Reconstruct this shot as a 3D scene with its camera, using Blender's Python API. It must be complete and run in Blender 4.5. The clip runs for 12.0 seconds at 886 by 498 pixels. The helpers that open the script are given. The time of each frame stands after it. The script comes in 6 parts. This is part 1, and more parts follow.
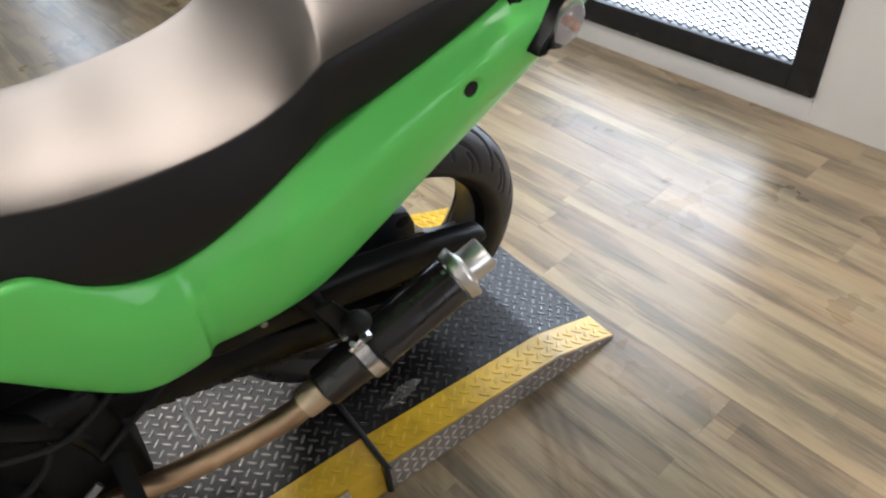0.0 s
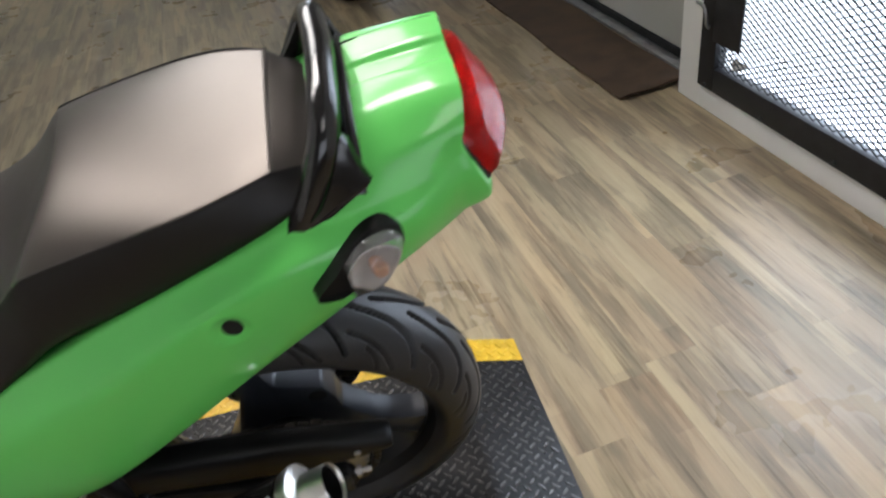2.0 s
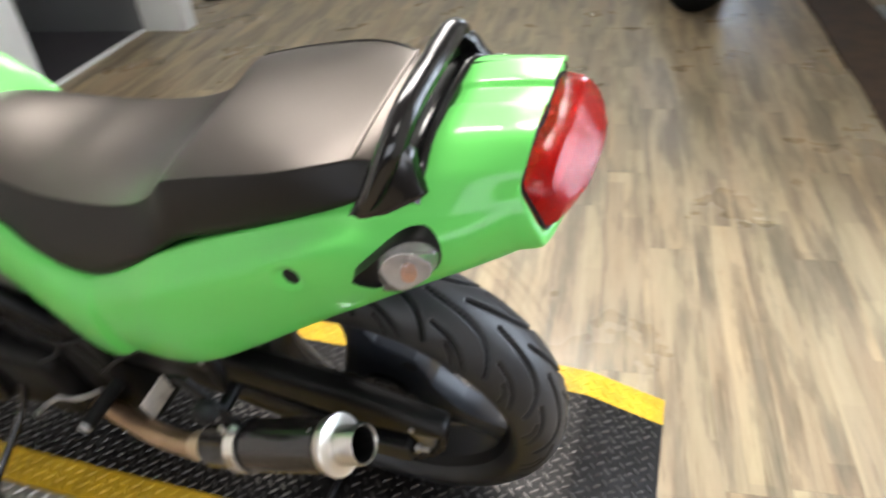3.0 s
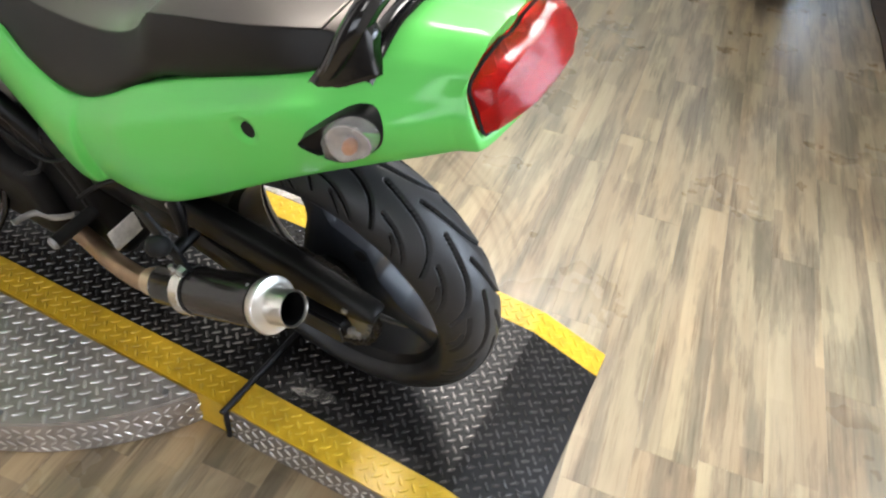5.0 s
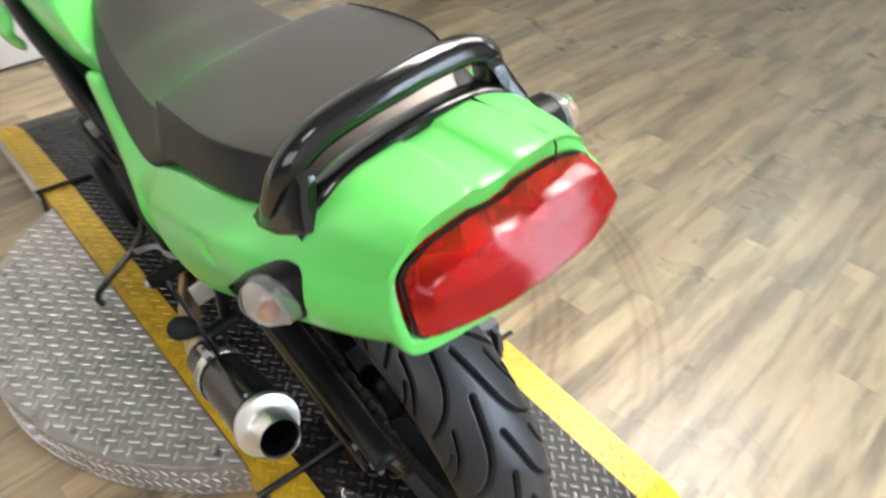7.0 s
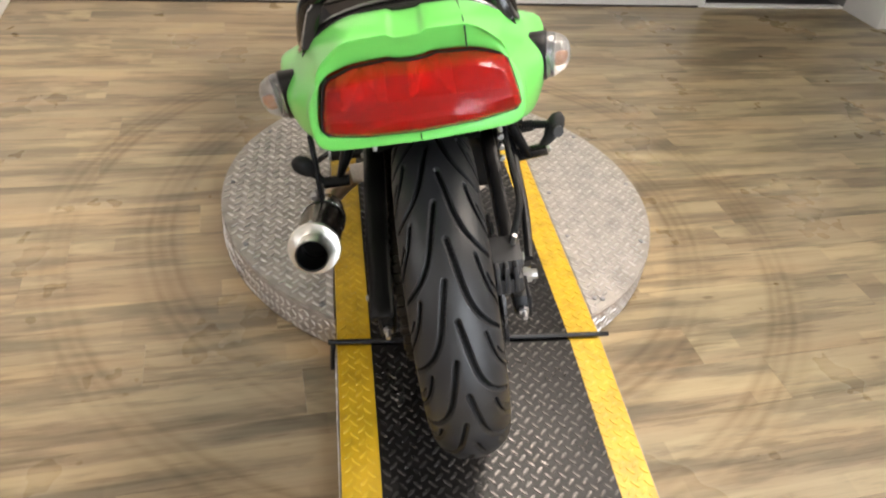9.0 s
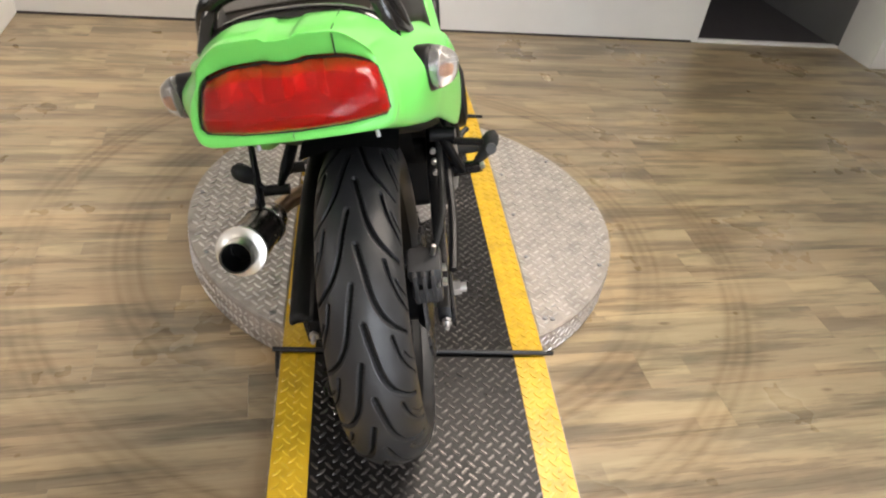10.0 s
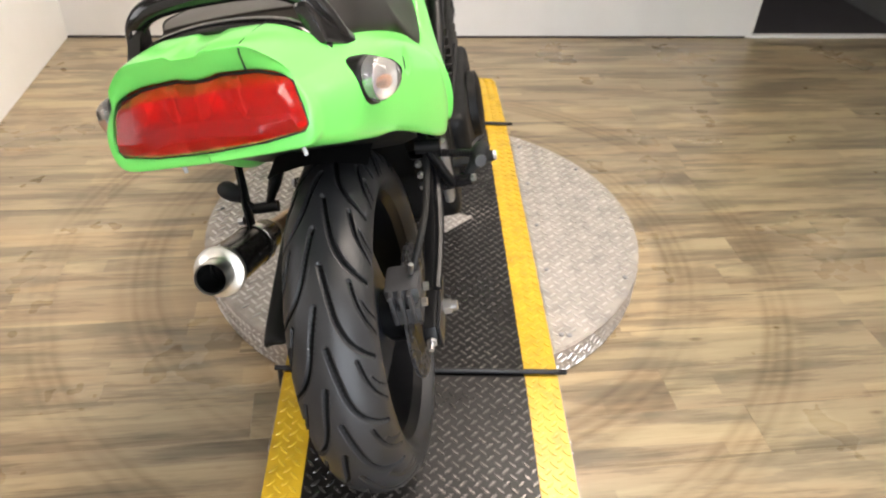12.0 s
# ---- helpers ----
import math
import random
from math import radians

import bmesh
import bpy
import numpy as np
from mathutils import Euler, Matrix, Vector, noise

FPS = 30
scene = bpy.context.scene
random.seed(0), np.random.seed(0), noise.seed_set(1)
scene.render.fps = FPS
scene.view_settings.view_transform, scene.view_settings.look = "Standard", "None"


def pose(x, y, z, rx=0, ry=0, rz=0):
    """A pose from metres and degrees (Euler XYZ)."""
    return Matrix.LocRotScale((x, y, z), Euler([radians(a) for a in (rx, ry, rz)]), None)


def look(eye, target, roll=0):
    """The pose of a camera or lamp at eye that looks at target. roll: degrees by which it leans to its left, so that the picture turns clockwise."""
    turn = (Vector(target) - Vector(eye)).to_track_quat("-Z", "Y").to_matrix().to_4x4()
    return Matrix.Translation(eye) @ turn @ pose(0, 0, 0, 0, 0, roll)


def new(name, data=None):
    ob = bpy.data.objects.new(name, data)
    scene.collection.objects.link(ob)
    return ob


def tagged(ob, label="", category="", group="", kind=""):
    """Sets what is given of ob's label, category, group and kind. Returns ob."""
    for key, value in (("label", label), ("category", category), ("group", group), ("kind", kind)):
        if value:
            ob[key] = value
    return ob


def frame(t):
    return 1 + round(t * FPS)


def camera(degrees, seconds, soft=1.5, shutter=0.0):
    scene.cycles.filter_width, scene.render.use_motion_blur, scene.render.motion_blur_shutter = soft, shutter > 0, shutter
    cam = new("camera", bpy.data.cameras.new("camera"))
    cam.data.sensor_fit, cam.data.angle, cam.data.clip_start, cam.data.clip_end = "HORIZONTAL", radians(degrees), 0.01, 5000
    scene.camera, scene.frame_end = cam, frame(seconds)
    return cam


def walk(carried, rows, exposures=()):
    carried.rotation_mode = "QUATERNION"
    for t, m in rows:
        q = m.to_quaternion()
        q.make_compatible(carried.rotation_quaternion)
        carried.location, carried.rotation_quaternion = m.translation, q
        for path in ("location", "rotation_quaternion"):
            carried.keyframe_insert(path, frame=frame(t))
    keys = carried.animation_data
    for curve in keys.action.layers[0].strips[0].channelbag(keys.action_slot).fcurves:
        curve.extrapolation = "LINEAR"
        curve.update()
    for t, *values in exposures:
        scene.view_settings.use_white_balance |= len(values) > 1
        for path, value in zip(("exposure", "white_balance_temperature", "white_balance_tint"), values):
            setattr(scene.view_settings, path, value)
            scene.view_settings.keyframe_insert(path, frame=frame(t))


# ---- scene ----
cam = camera(63.5, 12.0, soft=2.1, shutter=0.4)
PATH = [
    (0, (0.311, 0.143, 1.178), (1.123, 1.394, -0.155), -5.2),
    (0.5, (0.44, 0.134, 1.162), (1.111, 1.408, -0.226), -6.4),
    (1, (0.595, 0.11, 1.153), (1.005, 1.48, -0.245), -2.6),
    (1.5, (0.715, 0.133, 1.161), (0.996, 1.629, -0.136), -7.3),
    (2, (0.876, 0.222, 1.182), (1.065, 1.801, -0.031), -9.9),
    (2.5, (0.984, 0.248, 1.197), (0.993, 1.871, 0.028), -11.7),
    (3, (1.095, 0.227, 1.202), (0.512, 1.753, 0.047), -5.7),
    (3.2, (1.134, 0.204, 1.213), (0.401, 1.629, 0.016), -6.9),
    (4.8, (1.188, 0.201, 1.194), (0.604, 1.585, -0.126), 4.2),
    (5, (1.194, 0.202, 1.192), (0.613, 1.609, -0.105), 6.7),
    (5.5, (1.218, 0.201, 1.203), (0.627, 1.665, -0.026), 11.4),
    (6, (1.248, 0.223, 1.2), (0.557, 1.666, 0.0), 12.3),
    (6.5, (1.259, 0.337, 1.184), (0.544, 1.732, -0.057), 13.3),
    (6.7, (1.251, 0.421, 1.189), (0.38, 1.682, -0.096), 8.4),
    (8.3, (1.406, 0.769, 1.223), (-0.141, 1.212, 0.035), 8.8),
    (8.5, (1.457, 0.777, 1.205), (-0.096, 1.207, 0.021), 8.2),
    (9, (1.6, 0.751, 1.193), (0.08, 1.093, -0.062), 7.5),
    (9.5, (1.644, 0.804, 1.219), (0.057, 1.118, 0.043), 9.6),
    (10, (1.658, 0.894, 1.204), (0.084, 1.188, 0.006), 8.4),
    (10.5, (1.663, 0.922, 1.199), (0.065, 1.171, 0.022), 6.8),
    (11, (1.665, 0.932, 1.197), (0.067, 1.179, 0.019), 6.9),
    (11.5, (1.654, 0.96, 1.198), (0.045, 1.209, 0.037), 7.3),
    (12, (1.613, 1.039, 1.197), (0.016, 1.135, -0.003), 3.4),
]
EXPOSE = [(0, -0.72, 5850, 11), (0.5, -0.92, 5800, 10), (1.0, -1.17, 5750, 10), (1.5, -1.13, 5800, 11), (2.0, -1.00, 5850, 11), (2.5, -0.57, 5950, 11), (3.2, -0.23, 6000, 11), (5.5, -0.27, 5850, 9.5), (6.7, -0.15, 5800, 9), (8.3, -0.34, 6500, 11), (9.5, -0.58, 6600, 13), (10.5, -0.58, 6600, 13), (12, -0.38, 6550, 13)]
walk(cam, [(t, look(eye, target, roll)) for t, eye, target, roll in PATH], EXPOSE)

# ---- light ----
ROOM = pose(0, 0, 0, 0, 0, 5.7)          # the walls stand 5.7 degrees off the ramp
world = bpy.data.worlds.new("world")
scene.world = world
world.use_nodes = True
sky = world.node_tree.nodes.new("ShaderNodeTexSky")
sky.sky_type, sky.sun_disc = "NISHITA", False
sky.sun_elevation, sky.sun_rotation = radians(40), radians(200)
world.node_tree.links.new(sky.outputs[0], world.node_tree.nodes["Background"].inputs[0])
world.node_tree.nodes["Background"].inputs[1].default_value = 0.1


def area_lamp(name, m, sx, sy, watts, colour, spread=180):
    data = bpy.data.lights.new(name, "AREA")
    data.shape, data.size, data.size_y, data.energy, data.color, data.spread = "RECTANGLE", sx, sy, watts, colour, radians(spread)
    ob = new(name, data)
    ob.matrix_world = m
    return ob


# hanging light panels: x, y, height, size, watts, spread, tilt towards the turntable
LAMPS = [(-0.48, 2.00, 3.34, 1.0, 0.80, 28, 84, -30), (0.68, 2.00, 3.34, 1.0, 0.80, 23, 84, -30), (0.68, 2.85, 3.00, 1.0, 0.80, 9, 96, -52),
         # the last, at y -1.2, is an unseen fill for the bike's left
         (0.68, 3.50, 2.50, 1.0, 0.80, 6, 96, -58), (1.2, -1.2, 2.9, 0.55, 1.15, 9.5, 150, 0)]
for lx, ly, lz, sx, sy, watts, spread, tilt in LAMPS:
    area_lamp("panel_and_fill_glow", ROOM @ pose(lx, ly, lz, tilt) @ pose(0, 0, -0.02), sx * 0.92, sy * 0.92, watts, (1.0, 0.885, 0.765), spread)
# unseen greenish fill added over the far floor
area_lamp("far_fill_glow", ROOM @ pose(0.2, 6.9, 3.48), 1.47, 0.83, 26, (0.88, 0.95, 0.68), 150)
area_lamp("window_and_fill_glow", ROOM @ pose(2.06, 7.86, 1.6, -90, 0, 0), 0.55, 1.7, 16, (0.80, 0.90, 1.0))
# unseen fill added behind the view for the bike's left side
area_lamp("window_and_fill_glow", ROOM @ pose(0.95, -2.46, 1.55, 90, 0, 0), 2.1, 1.3, 9, (1.0, 0.97, 0.93))
for dz in (0.45, 1.05, 1.65):     # sky light slanting down through the mesh door
    area_lamp("door_daylight", ROOM @ pose(2.58, 1.378, dz, 0, 0, 90) @ pose(0, 0, 0, 58), 1.15, 0.56, 20, (0.84, 0.92, 1.0), 120)


# ---- materials ----
def nodes_of(name):
    m = bpy.data.materials.new(name)
    m.use_nodes = True
    t = m.node_tree
    return m, t, t.nodes["Principled BSDF"]


def put(t, kind, **inputs):
    n = t.nodes.new(kind)
    for k, v in inputs.items():
        if k in n.inputs:
            n.inputs[k].default_value = v
    return n


def ramp(t, src, stops):
    n = t.nodes.new("ShaderNodeValToRGB")
    e = n.color_ramp.elements
    while len(e) < len(stops):
        e.new(0.5)
    for el, (p, c) in zip(e, stops):
        el.position, el.color = p, (*c, 1)
    t.links.new(src, n.inputs[0])
    return n


def rgb_mix(t, blend, fac, a, b):
    n = t.nodes.new("ShaderNodeMix")
    n.data_type, n.blend_type = "RGBA", blend
    for sock, v in ((n.inputs[0], fac), (n.inputs[6], a), (n.inputs[7], b)):
        if isinstance(v, (int, float)):
            sock.default_value = v
        elif isinstance(v, tuple):
            sock.default_value = (*v, 1)
        else:
            t.links.new(v, sock)
    return n.outputs[2]


def maths(t, op, a, b=0.0, c=0.0):
    n = t.nodes.new("ShaderNodeMath")
    n.operation = op
    for sock, v in zip(n.inputs, (a, b, c)):
        if isinstance(v, (int, float)):
            sock.default_value = v
        else:
            t.links.new(v, sock)
    return n.outputs[0]


def bump(t, bsdf, height, strength, distance=0.002):
    n = put(t, "ShaderNodeBump", Strength=strength, Distance=distance)
    t.links.new(height, n.inputs["Height"])
    t.links.new(n.outputs[0], bsdf.inputs["Normal"])


def coords(t, scale=(1, 1, 1), world_space=False):
    m = t.nodes.new("ShaderNodeMapping")
    m.inputs["Scale"].default_value = scale
    src = t.nodes.new("ShaderNodeNewGeometry").outputs["Position"] if world_space else t.nodes.new("ShaderNodeTexCoord").outputs["Object"]
    t.links.new(src, m.inputs[0])
    return m.outputs[0]


def noise_tex(t, vec, scale, detail=4, rough=0.6):
    n = put(t, "ShaderNodeTexNoise", Scale=scale, Detail=detail, Roughness=rough)
    t.links.new(vec, n.inputs["Vector"])
    return n.outputs["Fac"]


def surface(name, colour, rough, metal=0.0, vary=0.25, scale=14, grain=160, relief=0.06, coat=0.0, rough_vary=0.12, spec=0.5):
    """Painted, plastic, rubber or metal surface with patches at one scale and grain at another."""
    m, t, b = nodes_of(name)
    v = coords(t)
    big, fine = noise_tex(t, v, scale, 3), noise_tex(t, v, grain, 3)
    dark = tuple(c * (1 - vary) for c in colour)
    lite = tuple(min(1, c * (1 + vary * 0.6)) for c in colour)
    r1 = ramp(t, big, [(0.3, dark), (0.55, colour), (0.8, lite)])
    t.links.new(r1.outputs[0], b.inputs["Base Color"])
    r = maths(t, "MULTIPLY_ADD", big, rough_vary * 2, rough - rough_vary)
    t.links.new(r, b.inputs["Roughness"])
    b.inputs["Metallic"].default_value = metal
    b.inputs["Specular IOR Level"].default_value = spec
    b.inputs["Coat Weight"].default_value = coat
    b.inputs["Coat Roughness"].default_value = 0.08
    if relief:
        bump(t, b, fine, relief, 0.001)
    return m


def wood_planks():
    """Vinyl planks printed as pale weathered oak; every plank shifts the print, circular tyre scuffs lie round the turntable."""
    m, t, b = nodes_of("weathered_oak_vinyl")
    info = t.nodes.new("ShaderNodeObjectInfo")
    tex = t.nodes.new("ShaderNodeTexCoord")
    shift = t.nodes.new("ShaderNodeCombineXYZ")
    t.links.new(maths(t, "MULTIPLY", info.outputs["Random"], 37.0), shift.inputs[0])
    t.links.new(maths(t, "MULTIPLY", info.outputs["Random"], 91.0), shift.inputs[1])
    add = t.nodes.new("ShaderNodeVectorMath")
    t.links.new(tex.outputs["Object"], add.inputs[0])
    t.links.new(shift.outputs[0], add.inputs[1])

    def stretched(sx, sy):
        mp = t.nodes.new("ShaderNodeMapping")
        mp.inputs["Scale"].default_value = (sx, sy, 1)
        t.links.new(add.outputs[0], mp.inputs[0])
        return mp.outputs[0]

    streak = noise_tex(t, stretched(66, 2.6), 1.0, 6, 0.70)
    fine = noise_tex(t, stretched(260, 10), 1.0, 4, 0.6)
    # flame-shaped cream and grey-tan areas with ragged long edges
    flame = noise_tex(t, stretched(15, 1.9), 1.0, 6, 0.60)
    cream = ramp(t, flame, [(0.40, (0, 0, 0)), (0.485, (0.45, 0.45, 0.45)), (0.52, (0.85, 0.85, 0.85)), (0.62, (1, 1, 1))]).outputs[0]
    col = rgb_mix(t, "MIX", cream, (0.210, 0.170, 0.116), (0.368, 0.291, 0.188))
    tint = ramp(t, noise_tex(t, stretched(8, 1.2), 1.0, 3, 0.5), [(0.38, (1.04, 0.98, 0.94)), (0.50, (1, 1, 1)), (0.62, (0.98, 1.01, 0.99))]).outputs[0]
    col = rgb_mix(t, "MULTIPLY", 0.8, col, tint)
    veins = ramp(t, streak, [(0.30, (0.50, 0.45, 0.40)), (0.41, (0.88, 0.86, 0.83)), (0.58, (1.05, 1.05, 1.05))]).outputs[0]
    col = rgb_mix(t, "MULTIPLY", 0.55, col, veins)
    # printed narrow boards inside each plank, long crisp edges
    sep = t.nodes.new("ShaderNodeSeparateXYZ")
    t.links.new(add.outputs[0], sep.inputs[0])
    waver = noise_tex(t, stretched(9, 2.0), 1.0, 3, 0.5)
    row = maths(t, "FLOOR", maths(t, "DIVIDE", maths(t, "MULTIPLY_ADD", waver, 0.034, sep.outputs[0]), 0.052))
    along = maths(t, "MULTIPLY_ADD", row, 0.37, maths(t, "DIVIDE", sep.outputs[1], 0.55))
    cell = t.nodes.new("ShaderNodeCombineXYZ")
    t.links.new(row, cell.inputs[0])
    t.links.new(maths(t, "FLOOR", along), cell.inputs[1])
    cut = t.nodes.new("ShaderNodeTexWhiteNoise")
    t.links.new(cell.outputs[0], cut.inputs["Vector"])
    boards = ramp(t, cut.outputs["Value"], [(0.0, (0.80, 0.785, 0.785)), (0.35, (0.93, 0.92, 0.915)), (0.65, (1.02, 1.015, 1.0)), (1.0, (1.16, 1.145, 1.09))]).outputs[0]
    col = rgb_mix(t, "MULTIPLY", 0.9, col, boards)
    # dark weathered fibres, thick in the grey areas
    fibre = ramp(t, noise_tex(t, stretched(130, 3.2), 1.0, 5, 0.68), [(0.37, (0.42, 0.36, 0.30)), (0.49, (1, 1, 1))]).outputs[0]
    where = ramp(t, noise_tex(t, stretched(15, 1.8), 1.0, 4, 0.58), [(0.41, (0, 0, 0)), (0.54, (1, 1, 1))]).outputs[0]
    where = maths(t, "MULTIPLY", where, maths(t, "SUBTRACT", 1.15, cream))
    col = rgb_mix(t, "MULTIPLY", maths(t, "MINIMUM", where, 0.55), col, fibre)
    lines = ramp(t, fine, [(0.33, (0.62, 0.58, 0.54)), (0.46, (1, 1, 1))]).outputs[0]
    col = rgb_mix(t, "MULTIPLY", 0.25, col, lines)
    tone = ramp(t, info.outputs["Random"], [(0.0, (0.90, 0.895, 0.89)), (0.35, (0.98, 0.975, 0.97)), (0.7, (1.0, 1.0, 1.0)), (1.0, (1.07, 1.06, 1.04))]).outputs[0]
    col = rgb_mix(t, "MULTIPLY", 0.85, col, tone)
    # knots
    vor = put(t, "ShaderNodeTexVoronoi", Scale=1.0)
    t.links.new(stretched(7, 2.6), vor.inputs["Vector"])
    knot = ramp(t, vor.outputs["Distance"], [(0.020, (0.25, 0.20, 0.16)), (0.035, (0.62, 0.56, 0.50)), (0.06, (1, 1, 1))]).outputs[0]
    col = rgb_mix(t, "MULTIPLY", 0.6, col, knot)
    # circular tyre scuffs round the turntable
    pos = t.nodes.new("ShaderNodeNewGeometry").outputs["Position"]
    dist = t.nodes.new("ShaderNodeVectorMath")
    dist.operation = "DISTANCE"
    t.links.new(pos, dist.inputs[0])
    dist.inputs[1].default_value = (0.0, 1.066, 0.0)
    wob = noise_tex(t, coords(t, (3, 3, 3), True), 1.0, 3)
    rad = maths(t, "MULTIPLY_ADD", wob, 0.022, dist.outputs["Value"])
    rings = None
    for centre, half, deep in ((0.702, 0.017, 0.68), (0.730, 0.026, 0.58), (0.757, 0.017, 0.68), (0.790, 0.026, 0.35), (0.944, 0.018, 0.62), (0.966, 0.024, 0.5), (0.993, 0.018, 0.62), (1.025, 0.024, 0.3)):
        d = maths(t, "DIVIDE", maths(t, "ABSOLUTE", maths(t, "SUBTRACT", rad, centre)), half)
        r = maths(t, "MULTIPLY", maths(t, "SUBTRACT", 1.0, maths(t, "MINIMUM", d, 1.0)), deep)
        rings = r if rings is None else maths(t, "MAXIMUM", rings, r)
    patch = ramp(t, noise_tex(t, coords(t, (2.2, 2.2, 2.2), True), 1.0, 4), [(0.35, (0.15, 0.15, 0.15)), (0.62, (1, 1, 1))]).outputs[0]
    col = rgb_mix(t, "MULTIPLY", maths(t, "MULTIPLY", maths(t, "MULTIPLY", rings, patch), 0.84), col, (0.34, 0.26, 0.17))
    # swept ring just outside the disc with a dark tide line
    inner = ramp(t, rad, [(0.664, (1, 1, 1)), (0.680, (0, 0, 0))]).outputs[0]
    col = rgb_mix(t, "MIX", maths(t, "MULTIPLY", inner, 0.75), col, rgb_mix(t, "MULTIPLY", 1.0, col, (1.24, 1.20, 1.12)))
    t.links.new(col, b.inputs["Base Color"])
    smear = noise_tex(t, coords(t, (1, 1, 1), True), 2.5, 4)
    t.links.new(maths(t, "MULTIPLY_ADD", smear, 0.26, 0.17), b.inputs["Roughness"])
    b.inputs["Specular IOR Level"].default_value = 0.5
    bump(t, b, fine, 0.10, 0.0008)
    return m


def tread_metal(name, colour, metal, rough, chips=None, amount=0.0, spec=0.5, relief=0.12):
    """Tread plate: bare or painted, worn through on the high spots."""
    m, t, b = nodes_of(name)
    v = coords(t, (1, 1, 1), True)
    big, mid, fine = noise_tex(t, v, 4, 4), noise_tex(t, v, 22, 4), noise_tex(t, v, 220, 3)
    col = ramp(t, mid, [(0.3, tuple(c * 0.72 for c in colour)), (0.55, colour), (0.8, tuple(min(1, c * 1.12) for c in colour))]).outputs[0]
    if chips:
        fac = ramp(t, maths(t, "MULTIPLY_ADD", big, 0.5, maths(t, "MULTIPLY", fine, 0.5)), [(0.60 - amount, (0, 0, 0)), (0.66 - amount, (1, 1, 1))]).outputs[0]
        col = rgb_mix(t, "MIX", fac, col, chips)
    t.links.new(col, b.inputs["Base Color"])
    b.inputs["Metallic"].default_value = metal
    b.inputs["Specular IOR Level"].default_value = spec
    t.links.new(maths(t, "MULTIPLY_ADD", big, 0.22, rough - 0.1), b.inputs["Roughness"])
    bump(t, b, fine, relief, 0.0008)
    return m


def glass_like(name, colour, rough, weight, ior=1.45, spec=0.5):
    m, t, b = nodes_of(name)
    v = coords(t)
    n = noise_tex(t, v, 30, 2)
    t.links.new(ramp(t, n, [(0.3, tuple(c * 0.85 for c in colour)), (0.7, colour)]).outputs[0], b.inputs["Base Color"])
    b.inputs["Transmission Weight"].default_value = weight
    b.inputs["Roughness"].default_value = rough
    b.inputs["IOR"].default_value = ior
    b.inputs["Specular IOR Level"].default_value = spec
    return m


def glow(name, colour, strength):
    m, t, b = nodes_of(name)
    b.inputs["Base Color"].default_value = (*colour, 1)
    b.inputs["Emission Color"].default_value = (*colour, 1)
    b.inputs["Emission Strength"].default_value = strength
    return m


OAK = wood_planks()
SUBFLOOR = surface("floor_underlay", (0.09, 0.07, 0.05), 0.9)
WHITE_WALL = surface("white_wall_paint", (0.82, 0.81, 0.80), 0.6, vary=0.05, scale=3, grain=90, relief=0.08)
# walls out of view: dimness put into the colour to cut bounced light
DIM_WALL = surface("dimmed_showroom_wall", (0.17, 0.16, 0.155), 0.7, vary=0.1, scale=2)
# the shade of the passage is put into these three colours
GREY_WALL = surface("shaded_passage_wall", (0.16, 0.155, 0.155), 0.6, vary=0.1, scale=3)
DARK_WALL = surface("passage_shade_and_joint", (0.05, 0.045, 0.045), 0.7, vary=0.15, scale=3)
DARK_FLOOR = surface("shaded_passage_floor", (0.055, 0.05, 0.055), 0.55, vary=0.2, scale=3)
CEILING = surface("grey_ceiling", (0.28, 0.27, 0.26), 0.8, vary=0.06, scale=4)
DOOR_PANEL = surface("grey_white_door_panel", (0.55, 0.54, 0.50), 0.45, vary=0.06, scale=2)
BLACK_STEEL = surface("black_steel_frame", (0.018, 0.018, 0.020), 0.42, vary=0.4, scale=25, grain=240, relief=0.1, spec=0.3)
BLACK_RUBBER = surface("black_rubber", (0.010, 0.010, 0.010), 0.7, spec=0.3)
SILVER_BOLT = surface("zinc_bolt", (0.55, 0.55, 0.56), 0.35, metal=1.0, vary=0.2)
DAYLIGHT = glow("daylight_outside", (0.96, 0.98, 1.0), 3.0)
DOOR_DAYLIGHT = glow("daylight_outside_door", (0.93, 0.97, 1.0), 4.0)
LAMP_GLOW = glow("lamp_diffuser", (1.0, 0.95, 0.86), 6.0)

MAT_BROWN = surface("brown_mat_pile", (0.072, 0.046, 0.029), 0.75, vary=0.35, scale=9, grain=420, relief=0.5, spec=0.2)

PLATE = tread_metal("bare_tread_plate", (0.46, 0.42, 0.385), 0.65, 0.48)
SKIRT = tread_metal("dull_tread_plate", (0.30, 0.265, 0.235), 0.5, 0.42)
LUG_BARE = tread_metal("polished_tread_lug", (0.66, 0.63, 0.60), 0.75, 0.33)
# light falling through the bike, put into a paler raised pattern
LUG_LIT = tread_metal("lit_raised_pattern", (0.20, 0.185, 0.17), 0.5, 0.42)
BLACK_PAINT = tread_metal("worn_black_paint", (0.010, 0.0088, 0.0083), 0.0, 0.36, (0.075, 0.066, 0.06), -0.07, 0.24, 0.04)
LUG_BLACK = tread_metal("black_tread_lug", (0.095, 0.089, 0.085), 0.75, 0.27, (0.30, 0.27, 0.25), 0.03)
YELLOW_PAINT = tread_metal("safety_yellow_paint", (0.60, 0.375, 0.018), 0.0, 0.31, (0.30, 0.19, 0.03), -0.05, 0.55, 0.05)
LUG_YELLOW = tread_metal("yellow_tread_lug", (0.66, 0.44, 0.03), 0.0, 0.34, (0.42, 0.30, 0.10), 0.0)

